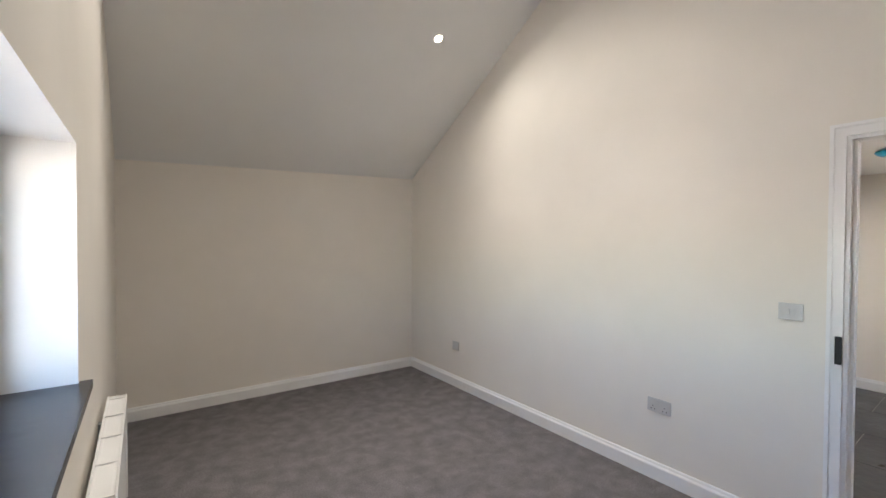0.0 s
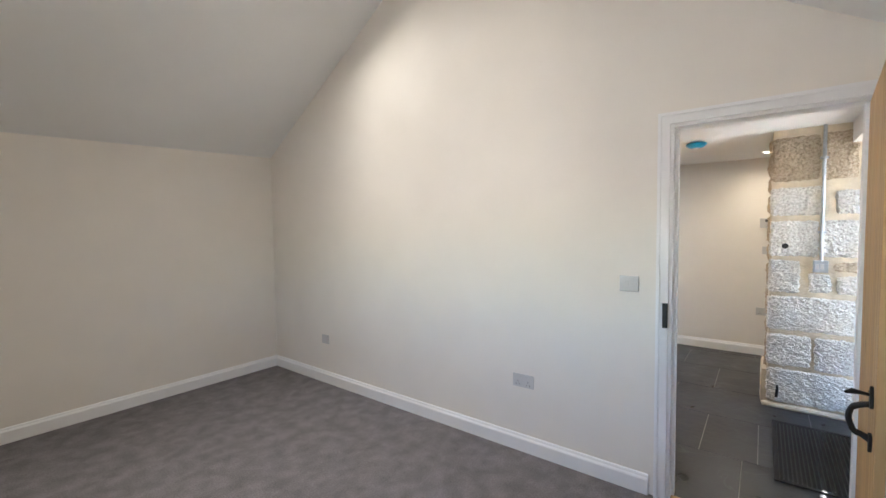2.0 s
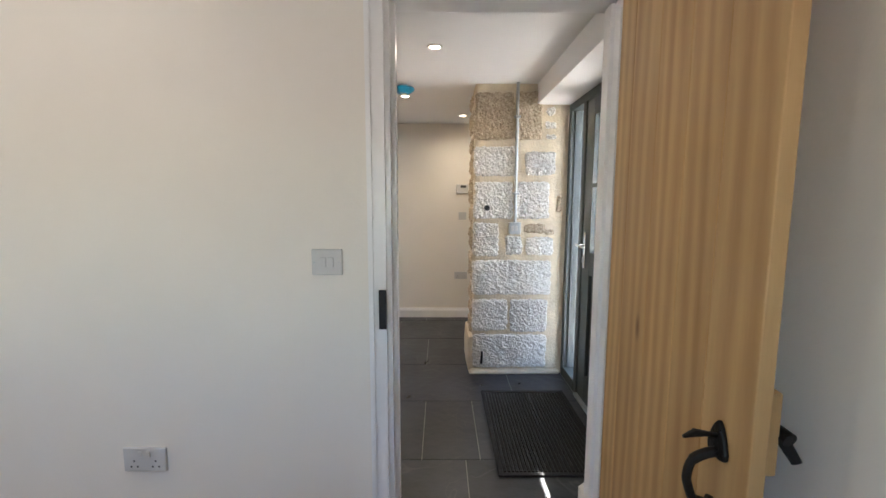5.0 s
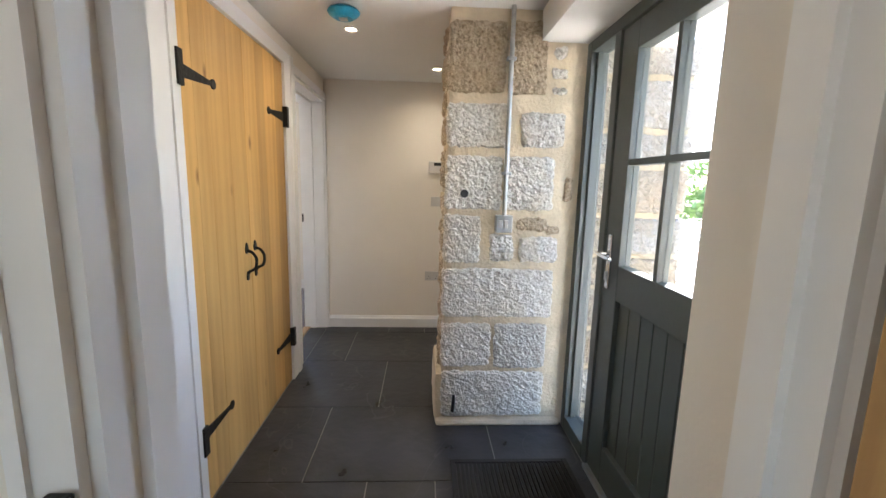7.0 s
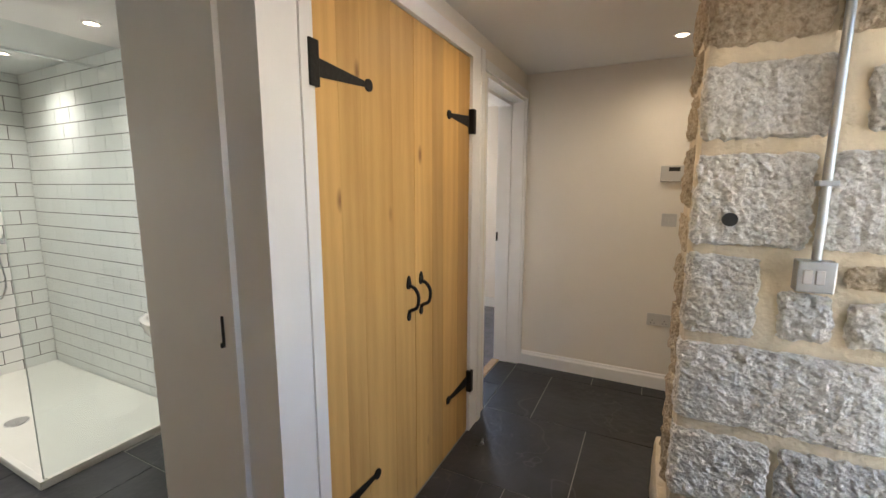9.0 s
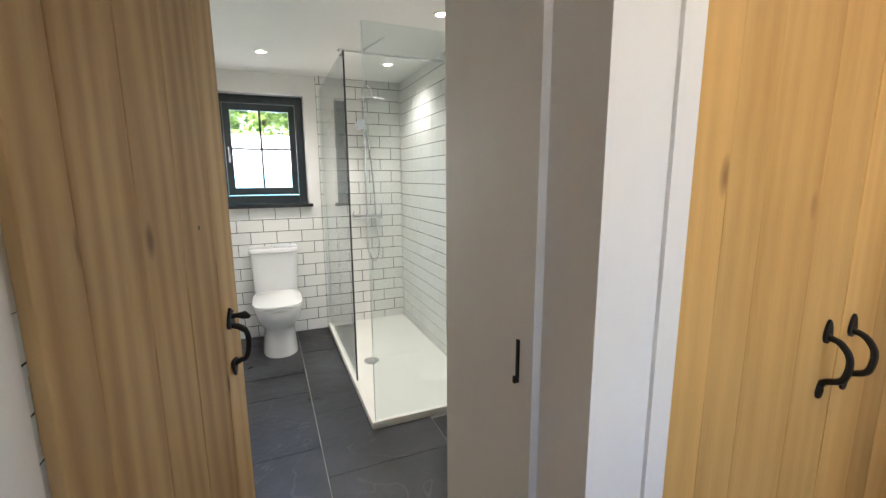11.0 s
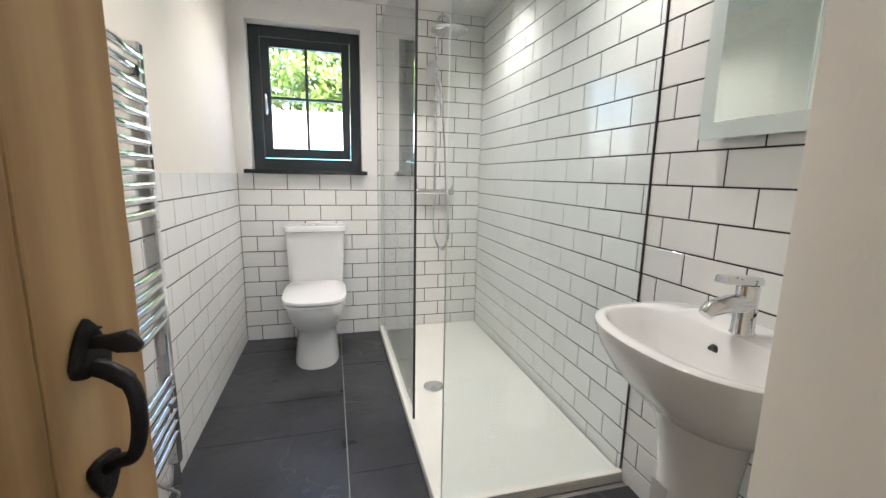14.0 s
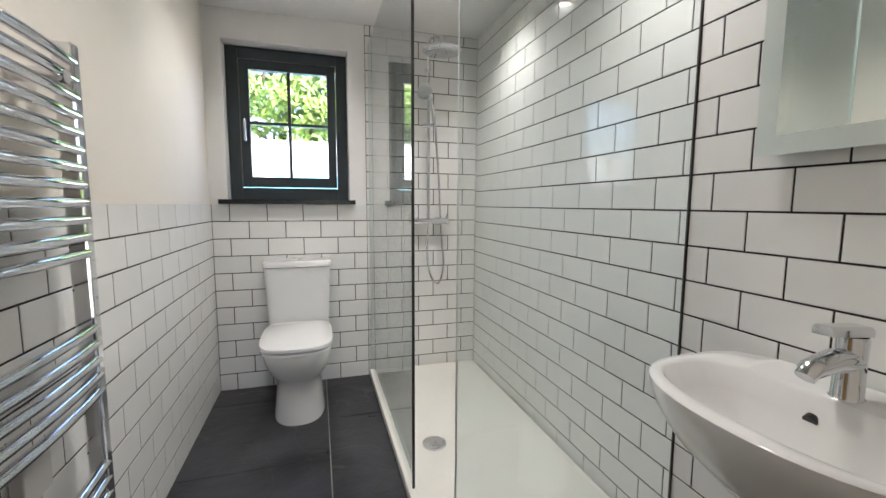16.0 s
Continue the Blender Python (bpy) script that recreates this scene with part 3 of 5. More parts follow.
# ---- wall plates and small fittings ----
def plate_x(name, x, out, y, z, w, h, label, category, kind):
    """A moulded plate on a wall that faces along x, centred at y, z."""
    t = thing(name, (x, y, z), label, category, "wall plates")
    d0, d1 = sorted((x, x + out * 0.010))
    part("plate", boxes((d0, d1, y - w / 2, y + w / 2, z - h / 2, z + h / 2), bevel=0.003), PLASTIC, t)
    f0, f1 = sorted((x + out * 0.0095, x + out * 0.014))
    h0, h1 = sorted((x + out * 0.009, x + out * 0.0108))
    if kind == "socket":
        for s in (-1, 1):
            c = y + s * w * 0.25
            part("rocker", boxes((f0, f1, c - 0.006 - s * 0.022, c + 0.006 - s * 0.022, z + 0.012, z + 0.032), bevel=0.001), PLASTIC, t)
            for dy, dz in ((0, -0.004), (-0.011, -0.024), (0.011, -0.024)):
                # Small dark block painted as the shade in each pin hole.
                part("pin_hole_shade", boxes((h0, h1, c + dy - 0.003, c + dy + 0.003, z + dz - 0.003, z + dz + 0.003)), DARK, t)
    elif kind == "switch":
        for s in (-1, 1):
            part("rocker", boxes((f0, f1, y + s * 0.012 - 0.010, y + s * 0.012 + 0.010, z - 0.016, z + 0.016), bevel=0.0015), PLASTIC, t)
            part("screw", boxes((h0, h1, y + s * w * 0.41 - 0.002, y + s * w * 0.41 + 0.002, z - 0.002, z + 0.002)), STEEL, t)
    return t


plate_x("double_socket", BE, -1, 1.877, 0.473, 0.147, 0.086, "white double power socket on the cream wall", "socket", "socket")
plate_x("double_socket", BE, -1, 3.985, 0.425, 0.10, 0.086, "small white socket plate near the room corner", "socket", "blank")
plate_x("light_switch", BE, -1, 1.228, 1.165, 0.10, 0.086, "white two gang light switch by the door", "light switch", "switch")
plate_x("double_socket", HE, -1, 0.62, 0.50, 0.147, 0.086, "white double power socket on the hall end wall", "socket", "socket")
plate_x("light_switch", HE, -1, 0.605, 1.193, 0.09, 0.086, "white switch plate below the heating controller", "light switch", "switch")
ctl = thing("thermostat", (HE, 0.61, 1.5), "white heating controller with a small dark display", "thermostat")
part("case", boxes((HE - 0.028, HE, 0.54, 0.677, 1.445, 1.55), bevel=0.004), PLASTIC, ctl)
part("display", boxes((HE - 0.030, HE - 0.027, 0.565, 0.63, 1.512, 1.538)), DARK, ctl, "dark display")


def keep(name, parent_at, spans, label):
    t = thing(name, parent_at, label, "latch keeper")
    part("keep_plate", boxes(*spans, bevel=0.002), IRON, t)


keep("latch_keeper", (BE, 1.06, 1.0), ((BE - 0.032, BE - 0.018, D1L - 0.012, D1L + 0.012, 0.945, 1.075),), "black iron latch keeper on the white door frame")
keep("latch_keeper", (DX1, 1.80, 1.02), ((DX1 - 0.052, DX1 - 0.046, 1.757, 1.765, 0.965, 1.055), (DX1 - 0.058, DX1 - 0.052, 1.757, 1.765, 0.965, 0.980)), "black iron latch keeper on the bathroom door lining")


def ceiling_spot(x, y, z, slope=0.0):
    t = thing("downlight", (x, y, z), "round white recessed ceiling downlight, lit", "downlight", "ceiling downlights")
    part("bezel", lathe([(0.030, -0.002), (0.033, -0.006), (0.043, -0.005), (0.045, 0.0), (0.045, 0.012), (0.030, 0.012)], (x, y, z), caps=False), WHITE, t, smooth=True)
    part("lamp", lathe([(0.0, -0.001), (0.029, -0.001), (0.029, 0.006), (0.0, 0.006)], (x, y, z)), LED, t, "glowing lamp")
    if slope:
        t.rotation_euler = (slope, 0, 0)
    return t


for x, y, z in ((5.55, 0.89, HC), (6.66, 1.15, HC), (7.45, 0.63, HC), (5.06, 4.33, TC), (5.94, 4.33, TC), (5.94, 3.28, TC), (5.06, 3.28, TC)):
    ceiling_spot(x, y, z)
for x in (3.77, 2.36):
    z = EAVE_W + (EAVE_E - EAVE_W) * (x - BW) / (BE - BW) + (BN - 3.357) * PITCH
    ceiling_spot(x, 3.357, z, -math.atan(PITCH))
    # Unseen twin on the south slope, added to go with its lamp.
    ceiling_spot(x, 2 * RIDGE_Y - 3.357, z, math.atan(PITCH))
det = thing("smoke_detector", (6.36, 1.135, HC), "smoke detector wrapped in a shiny blue plastic cover", "smoke detector")
part("base", lathe([(0.0, 0.0), (0.05, 0.0), (0.052, -0.012), (0.0, -0.012)], (6.36, 1.135, HC)), PLASTIC, det, smooth=True)
part("cover", lathe([(0.045, -0.010), (0.075, -0.014), (0.082, -0.024), (0.074, -0.036), (0.064, -0.044), (0.046, -0.054), (0.0, -0.056)], (6.36, 1.135, HC), 20), BLUE, det, "crinkled blue cover")
part("window", boxes((6.34, 6.38, 1.115, 1.155, HC - 0.060, HC - 0.054)), PLASTIC, det)


# ---- oak doors ----
def pull_handle(parent, x, z0, z1, y, out=-1):
    """A black iron bow handle standing out from a face at y, along y*out."""
    h = part("handle", tube(arc([(x, y + out * 0.004, z1), (x, y + out * 0.03, z1 - 0.01), (x, y + out * 0.048, z1 - (z1 - z0) * 0.35), (x, y + out * 0.042, z0 + (z1 - z0) * 0.25), (x, y + out * 0.012, z0 + 0.01), (x, y + out * 0.004, z0)]), 0.0075, 8), IRON, parent, "black iron bow handle", True)
    for z, s in ((z1 + 0.012, 0.85), (z0 - 0.012, 0.7)):
        outline = [(x + s * 0.019 * math.sin(a) * (1 - 0.35 * math.cos(a)), z + s * 0.034 * math.cos(a)) for a in (2 * math.pi * k / 14 for k in range(14))]
        part("finial", prism(outline, "y", y, y + out * 0.006, 0.0015), IRON, h)
    return h


def latch_handle(parent, x, z0, z1):
    """A forged Suffolk latch on the face at y=0: a pointed plate at each end, a bowed grip and a thumb piece."""
    up = [(0, 0), (0.011, -0.012), (0.021, -0.032), (0.027, -0.052), (0.025, -0.064), (0.012, -0.069), (-0.012, -0.069), (-0.025, -0.064), (-0.027, -0.052), (-0.021, -0.032), (-0.011, -0.012)]
    h = part("handle", tube(arc([(x, -0.004, z1 - 0.058), (x, -0.026, z1 - 0.064), (x, -0.046, z1 - 0.078), (x, -0.053, z1 - 0.105), (x, -0.050, z0 + 0.085), (x, -0.040, z0 + 0.060), (x, -0.022, z0 + 0.052), (x, -0.004, z0 + 0.040)], 6), [0.0105] * 12 + [0.0088] * 19 + [0.0098] * 12, 10, 0.85), IRON, parent, "black forged iron latch handle", True)
    part("top_plate", prism([(x + a, z1 + b) for a, b in up], "y", 0.0, -0.009, 0.003), IRON, h)
    part("foot_plate", prism([(x + a * 0.86, z0 - b * 0.86) for a, b in up], "y", 0.0, -0.009, 0.003), IRON, h)
    part("thumb_piece", tube([(x, 0.0, z1 - 0.030), (x, -0.026, z1 - 0.027), (x, -0.046, z1 - 0.026), (x, -0.064, z1 - 0.034)], [0.008, 0.009, 0.015, 0.006], 10, 0.45), IRON, h, smooth=True)
    for dz in (-0.016, -0.056):
        part("nail_head", lathe([(0.0, 0.0), (0.004, 0.0), (0.003, 0.002), (0.0, 0.0025)], (x + 0.010, -0.0095, z1 + dz), 8), IRON, h)
    return h


def strap_hinge(parent, x, z, y, way, length=0.27, rise=0.0):
    """A black T hinge: a plate at x and a strap that tapers towards x + way*length and ends in a round."""
    tip = x + way * length
    h = part("hinge", prism([(x - way * 0.022, z - 0.062), (x + way * 0.014, z - 0.062), (x + way * 0.014, z + 0.062), (x - way * 0.022, z + 0.062)][::way], "y", y, y - 0.030, 0.002), IRON, parent, "black iron strap hinge")
    strap = prism([(x + way * 0.012, z - 0.028), (tip, z - 0.008 + rise), (tip, z + 0.008 + rise), (x + way * 0.012, z + 0.028)][::way], "y", y, y - 0.005, 0.001)
    part("strap", strap, IRON, h)
    part("round_end", prism([(tip + 0.021 * math.cos(a), z + rise + 0.021 * math.sin(a)) for a in (2 * math.pi * k / 12 for k in range(12))], "y", y, y - 0.006, 0.001), IRON, h)


def board_door(name, label, cuts, height, mat, group="", groove=0.0025):
    """Tongued boards side by side between the cuts along x, 0 to height, front face at y=0, made at the origin."""
    t = thing(name, (0, 0, 0), label, "door", group)
    for a, b in zip(cuts, cuts[1:]):
        part("board", boxes((a + 0.2 * groove, b - 0.2 * groove, 0.0, 0.026, 0.006, height), bevel=groove), mat, t)
    return t


GAP = 0.003
for x0, x1, cuts in ((CX0 + 0.004, CXM - GAP / 2, (0, 0.21, 0.40, 0.72, 1)), (CXM + GAP / 2, CX1 - 0.004, (0, 0.27, 0.46, 0.76, 1))):
    d = board_door("cupboard_door", "tall golden oak boarded cupboard door with black hinges", [k * (x1 - x0) for k in cuts], CTOP - 0.005, OAK, "oak cupboard doors", 0.0010)
    left = x0 < 6
    w = x1 - x0
    for z in (1.745, 0.312):
        strap_hinge(d, 0.0 if left else w, z, 0.0, 1 if left else -1, 0.275 if left else 0.25)
    pull_handle(d, w - 0.056 if left else 0.044, 0.888, 1.005, 0.0)
    d.matrix_world = pose(x0, HN, 0.0)
# Dark sheet that draws the shade inside the cupboard.
setting("wall_cupboard_shade", boxes((CX0, CX1, HN + 0.05, HN + 0.06, 0, CTOP)), DARK, "dark sheet behind the doors standing for the shaded cupboard inside", "cupboard")

# bedroom door, open square into the room: the hinge side is at its far end
d1 = board_door("oak_door", "oak boarded door standing open against the cream wall", (0, 0.12, 0.29, 0.44, 0.575, 0.716), 1.975, OAK_B)
for z in (0.22, 1.0, 1.74):
    part("ledge", boxes((0.0, 0.700, 0.026, 0.052, z - 0.07, z + 0.07), bevel=0.004), OAK_B, d1)
latch_handle(d1, 0.640, 0.783, 0.992)
part("rear_latch", tube([(0.712, 0.058, 1.0), (0.64, 0.062, 0.995), (0.57, 0.06, 1.0)], [0.012, 0.012, 0.006], 8, 0.6), IRON, d1, "black iron latch bar")
part("rear_latch", tube([(0.65, 0.052, 0.99), (0.655, 0.085, 0.975), (0.675, 0.10, 0.94)], [0.014, 0.011, 0.008], 8), IRON, d1, "black iron thumb lever")
d1.matrix_world = pose(4.415, 0.312, 0.0, 0, 0, 175.0)

# bathroom door, open into the bathroom
d2 = board_door("oak_door", "oak boarded bathroom door standing open with a black latch handle", (0, 0.105, 0.279, 0.45, 0.636, 0.776), 1.97, OAK_B, groove=0.0035)
for z in (0.22, 1.0, 1.74):
    part("ledge", boxes((0.03, 0.75, 0.026, 0.052, z - 0.07, z + 0.07), bevel=0.004), OAK_B, d2)
latch_handle(d2, 0.690, 0.738, 0.968)
part("knot", prism([(0.547 + 0.004 * math.cos(a), 1.237 + 0.0065 * math.sin(a)) for a in (2 * math.pi * k / 10 for k in range(10))], "y", -0.0006, 0.004), DARK, d2, "small dark knot hole")
D2_HINGE, D2_EDGE = (4.706, 1.868), (4.911, 2.617)
d2.matrix_world = pose(*D2_HINGE, 0.0, 0, 0, math.degrees(math.atan2(D2_EDGE[1] - D2_HINGE[1], D2_EDGE[0] - D2_HINGE[0])))
keep("latch_keeper", (FX1, HN + 0.19, 1.03), ((FX1 - 0.050, FX1 - 0.040, HN + 0.185, HN + 0.198, 0.99, 1.06),), "small black iron latch keeper in the far doorway")

# ---- front door ----
FY = -0.10
FZ = 2.072
fr = tagged(thing("door_front_frame", (5.5, FY, 0), "grey green painted front door frame with a glazed sidelight", "door frame"), kind="structure")
part("frame", boxes((5.03, 5.085, FY - 0.09, FY, 0, FZ), (6.225, 6.28, FY - 0.09, FY, 0, FZ), (5.085, 6.225, FY - 0.09, FY, FZ - 0.055, FZ), (5.905, 5.965, FY - 0.09, FY, 0.0, FZ - 0.055), (5.965, 6.225, FY - 0.09, FY, 0.0, 0.075), bevel=0.004), GREY, fr)
part("bead", boxes((5.965, 5.98, FY - 0.05, FY - 0.03, 0.075, FZ - 0.055), (6.21, 6.225, FY - 0.05, FY - 0.03, 0.075, FZ - 0.055)), GREY, fr)
part("sidelight_pane", boxes((5.965, 6.225, FY - 0.07, FY - 0.064, 0.075, FZ - 0.055)), GLASS, fr).visible_shadow = False
part("sill_strip", boxes((5.085, 5.905, FY - 0.07, FY + 0.015, 0.0, 0.018)), STEEL, fr, "metal threshold strip")
door = thing("front_door", (5.5, FY, 0.02), "grey green half glazed front door with boarded lower panel", "door")
LX0, LX1, L0, L1 = 5.09, 5.90, 0.02, FZ - 0.06
ST = 0.135
part("stile", boxes((LX0, LX0 + ST, FY - 0.06, FY - 0.008, L0, L1), bevel=0.003), GREY, door)
part("stile", boxes((LX1 - ST, LX1, FY - 0.06, FY - 0.008, L0, L1), bevel=0.003), GREY, door)
GX0, GX1, GZ0, GZ1 = LX0 + ST, LX1 - ST, 1.035, 1.90
part("rail", boxes((GX0, GX1, FY - 0.06, FY - 0.008, L1 - 0.11, L1), bevel=0.003), GREY, door)
part("rail", boxes((GX0, GX1, FY - 0.06, FY - 0.008, 0.885, GZ0), bevel=0.003), GREY, door)
part("rail", boxes((GX0, GX1, FY - 0.06, FY - 0.008, L0, 0.2), bevel=0.003), GREY, door)
nb = 6
for i in range(nb):
    a = GX0 + (GX1 - GX0) * i / nb
    part("panel_board", boxes((a + 0.001, a + (GX1 - GX0) / nb - 0.001, FY - 0.05, FY - 0.028, 0.2, 0.885), bevel=0.005), GREY, door)
GM, GH = (GX0 + GX1) / 2, 1.465
part("muntin", boxes((GM - 0.012, GM + 0.012, FY - 0.055, FY - 0.012, GZ0, L1 - 0.11)), GREY, door)
part("muntin", boxes((GX0, GM - 0.012, FY - 0.055, FY - 0.012, GH - 0.012, GH + 0.012), (GM + 0.012, GX1, FY - 0.055, FY - 0.012, GH - 0.012, GH + 0.012)), GREY, door)
for a, b in ((GX0, GM - 0.012), (GM + 0.012, GX1)):
    for c, e in ((GZ0, GH - 0.012), (GH + 0.012, L1 - 0.11)):
        part("pane", boxes((a, b, FY - 0.038, FY - 0.032, c, e)), GLASS, door).visible_shadow = False
HX = LX1 - 0.055
lev = part("lever_handle", boxes((HX - 0.016, HX + 0.016, FY - 0.008, FY + 0.002, 0.92, 1.16), bevel=0.003), CHROME, door, "brushed steel lever handle")
part("lever", tube(arc([(HX, FY, 1.075), (HX, FY + 0.045, 1.075), (HX - 0.02, FY + 0.052, 1.075), (HX - 0.12, FY + 0.05, 1.07)], 5), 0.0085), CHROME, lev, smooth=True)
part("lock_cylinder", boxes((HX - 0.008, HX + 0.008, FY, FY + 0.012, 0.955, 0.995), bevel=0.004), STEEL, lev)

# door mat
mat_ob = thing("door_mat", (5.5, 0.3, 0), "black ribbed rubber edged door mat on the slate floor", "door mat")
MX0, MX1, MY0, MY1 = 5.02, 5.95, -0.02, 0.565
part("border", boxes((MX0, MX1, MY0, MY0 + 0.025, 0.001, 0.012), (MX0, MX1, MY1 - 0.025, MY1, 0.001, 0.012), (MX0, MX0 + 0.025, MY0 + 0.025, MY1 - 0.025, 0.001, 0.012), (MX1 - 0.025, MX1, MY0 + 0.025, MY1 - 0.025, 0.001, 0.012), bevel=0.003), RUBBER, mat_ob)
part("backing", boxes((MX0 + 0.025, MX1 - 0.025, MY0 + 0.025, MY1 - 0.025, 0.001, 0.004)), DARK, mat_ob)
k = MY0 + 0.03
RIB = material("mat_rib", (0.010, 0.010, 0.011), 0.9, vary=0.3, scale=60, bump=0.6, bump_scale=300)
while k < MY1 - 0.04:
    part("rib", boxes((MX0 + 0.03, MX1 - 0.03, k, k + 0.013, 0.004, 0.012)), RIB, mat_ob)
    k += 0.0205

# ---- stone pier ----
PX = 6.28


def rough_block(cx0, cx1, cy0, cy1, cz0, cz1, amp, step, seed, tooled=True, warp=0.04):
    """A worn block of stone whose faces are knocked about; the edges are rounded off."""
    nx, ny, nz = (max(2, min(26, int((b - a) / step))) for a, b in ((cx0, cx1), (cy0, cy1), (cz0, cz1)))
    bm = bmesh.new()
    rnd = Vector((seed * 1.7, seed * 2.3, seed * 0.9))
    seen = {}
    half = Vector(((cx1 - cx0) / 2, (cy1 - cy0) / 2, (cz1 - cz0) / 2))
    mid = Vector(((cx1 + cx0) / 2, (cy1 + cy0) / 2, (cz1 + cz0) / 2))
    def vert(i, j, k):
        if (i, j, k) not in seen:
            p = Vector((cx0 + (cx1 - cx0) * i / nx, cy0 + (cy1 - cy0) * j / ny, cz0 + (cz1 - cz0) * k / nz))
            q = p - mid
            wob = warp * (0.5 if tooled else 0.0)
            q += Vector((0, noise.noise(p * 5 + rnd), noise.noise(p * 5 - rnd))) * wob
            r = 0.022
            core = Vector((max(-half.x + r, min(half.x - r, q.x)), max(-half.y + r, min(half.y - r, q.y)), max(-half.z + r, min(half.z - r, q.z))))
            d = q - core
            if d.length > 1e-6:
                d.normalize()
                big = noise.noise(p * 9 + rnd) * amp * 0.7
                fine = (noise.noise(p * 42 + rnd) + 0.6 * noise.noise(p * 85 + rnd)) * amp * (1.15 if tooled else 0.3)
                q = core + d * (r + big + fine)
            seen[i, j, k] = bm.verts.new(mid + q)
        return seen[i, j, k]
    for i in range(nx):
        for j in range(ny):
            for k in (0, nz):
                bm.faces.new((vert(i, j, k), vert(i + 1, j, k), vert(i + 1, j + 1, k), vert(i, j + 1, k)))
    for i in range(nx):
        for k in range(nz):
            for j in (0, ny):
                bm.faces.new((vert(i, j, k), vert(i + 1, j, k), vert(i + 1, j, k + 1), vert(i, j, k + 1)))
    for j in range(ny):
        for k in range(nz):
            for i in (0, nx):
                bm.faces.new((vert(i, j, k), vert(i, j + 1, k), vert(i, j + 1, k + 1), vert(i, j, k + 1)))
    bmesh.ops.recalc_face_normals(bm, faces=bm.faces)
    return bm


pier = tagged(thing("wall_stone_pier", (PX, 0.25, 0), "old rough stone pier with pale lime mortar joints", "stone wall"), kind="structure")
part("mortar", rough_block(PX + 0.004, 6.72, -0.12, 0.600, -0.02, HC + 0.01, 0.006, 0.03, 3, False), MORTAR, pier, "sandy lime mortar", True)
BLOCKS = [(0.31, 0.60, 1.82, 2.16, 1), (0.10, 0.297, 1.82, 2.17, 1), (0.28, 0.60, 1.55, 1.77, 0), (-0.01, 0.22, 1.56, 1.73, 0), (0.0, 0.07, 2.00, 2.055, 0), (-0.01, 0.08, 1.90, 1.955, 0), (-0.01, 0.075, 1.82, 1.86, 0), (-0.07, -0.03, 1.28, 1.41, 1), (-0.02, 0.06, 1.10, 1.15, 1),
          (0.305, 0.60, 1.23, 1.51, 0), (0.03, 0.295, 1.23, 1.51, 0), (0.41, 0.60, 0.94, 1.20, 0), (0.23, 0.36, 0.95, 1.10, 0), (-0.01, 0.20, 0.95, 1.09, 0), (0.05, 0.22, 1.12, 1.19, 1),
          (0.0, 0.605, 0.64, 0.91, 0), (0.33, 0.605, 0.35, 0.60, 0), (0.02, 0.31, 0.34, 0.60, 0), (0.02, 0.60, 0.05, 0.32, 0)]
for i, (a, b, c, e, warm) in enumerate(BLOCKS):
    part("stone", rough_block(PX - 0.016, PX + 0.10, a, b, c, e, 0.009, 0.0125, i + 11), STONE_W if warm else STONE_P, pier)
rng = random.Random(7)
z = 0.06
while z < 2.1:
    h = rng.uniform(0.12, 0.26)
    x = PX + 0.12
    while x < 6.66:
        w = rng.uniform(0.12, 0.26)
        part("stone", rough_block(x, min(x + w, 6.71), 0.50, 0.612, z, min(z + h - 0.03, 2.18), 0.012, 0.02, rng.randint(50, 900)), STONE_W, pier)
        x += w + 0.025
    z += h
part("plinth", rough_block(PX - 0.028, 6.74, -0.09, 0.632, -0.01, 0.035, 0.004, 0.03, 91, False), MORTAR, pier, "pale mortar fillet at the floor", True)
part("plinth", rough_block(PX + 0.01, 6.74, 0.585, 0.64, 0.0, 0.30, 0.006, 0.03, 92, False), MORTAR, pier, "pale mortar fillet at the side", True)
# No hole is cut: a dark plug gives the shade inside it.
part("drill_hole_shade", tube([(PX - 0.030, 0.505, 1.312), (PX + 0.03, 0.505, 1.312)], 0.021, 12), DARK, pier, "dark plug drawn as the shade in a drilled hole")
part("pipe_stub", tube([(PX - 0.03, 0.535, 0.09), (PX - 0.03, 0.53, 0.15), (PX - 0.028, 0.53, 0.19)], [0.010, 0.010, 0.007], 8), IRON, pier, "short dark pipe stub")
con = thing("conduit_switch", (PX - 0.03, 0.3, 1.16), "galvanised steel conduit running down to a metal switch box", "conduit")
part("conduit", tube([(PX - 0.032, 0.292, 1.20), (PX - 0.032, 0.291, HC)], 0.0115, 12), STEEL, con, smooth=True)
for z in (1.42, 1.98):
    part("saddle", boxes((PX - 0.046, PX - 0.012, 0.268, 0.314, z - 0.008, z + 0.008), bevel=0.003), STEEL, con)
sb = part("switch_box", boxes((PX - 0.062, PX - 0.012, 0.252, 0.338, 1.115, 1.205), bevel=0.004), STEEL, con, "grey metal switch box")
for y in (0.277, 0.305):
    part("rocker", boxes((PX - 0.067, PX - 0.06, y, y + 0.02, 1.14, 1.18), bevel=0.002), PLASTIC, sb, "white rocker switch")

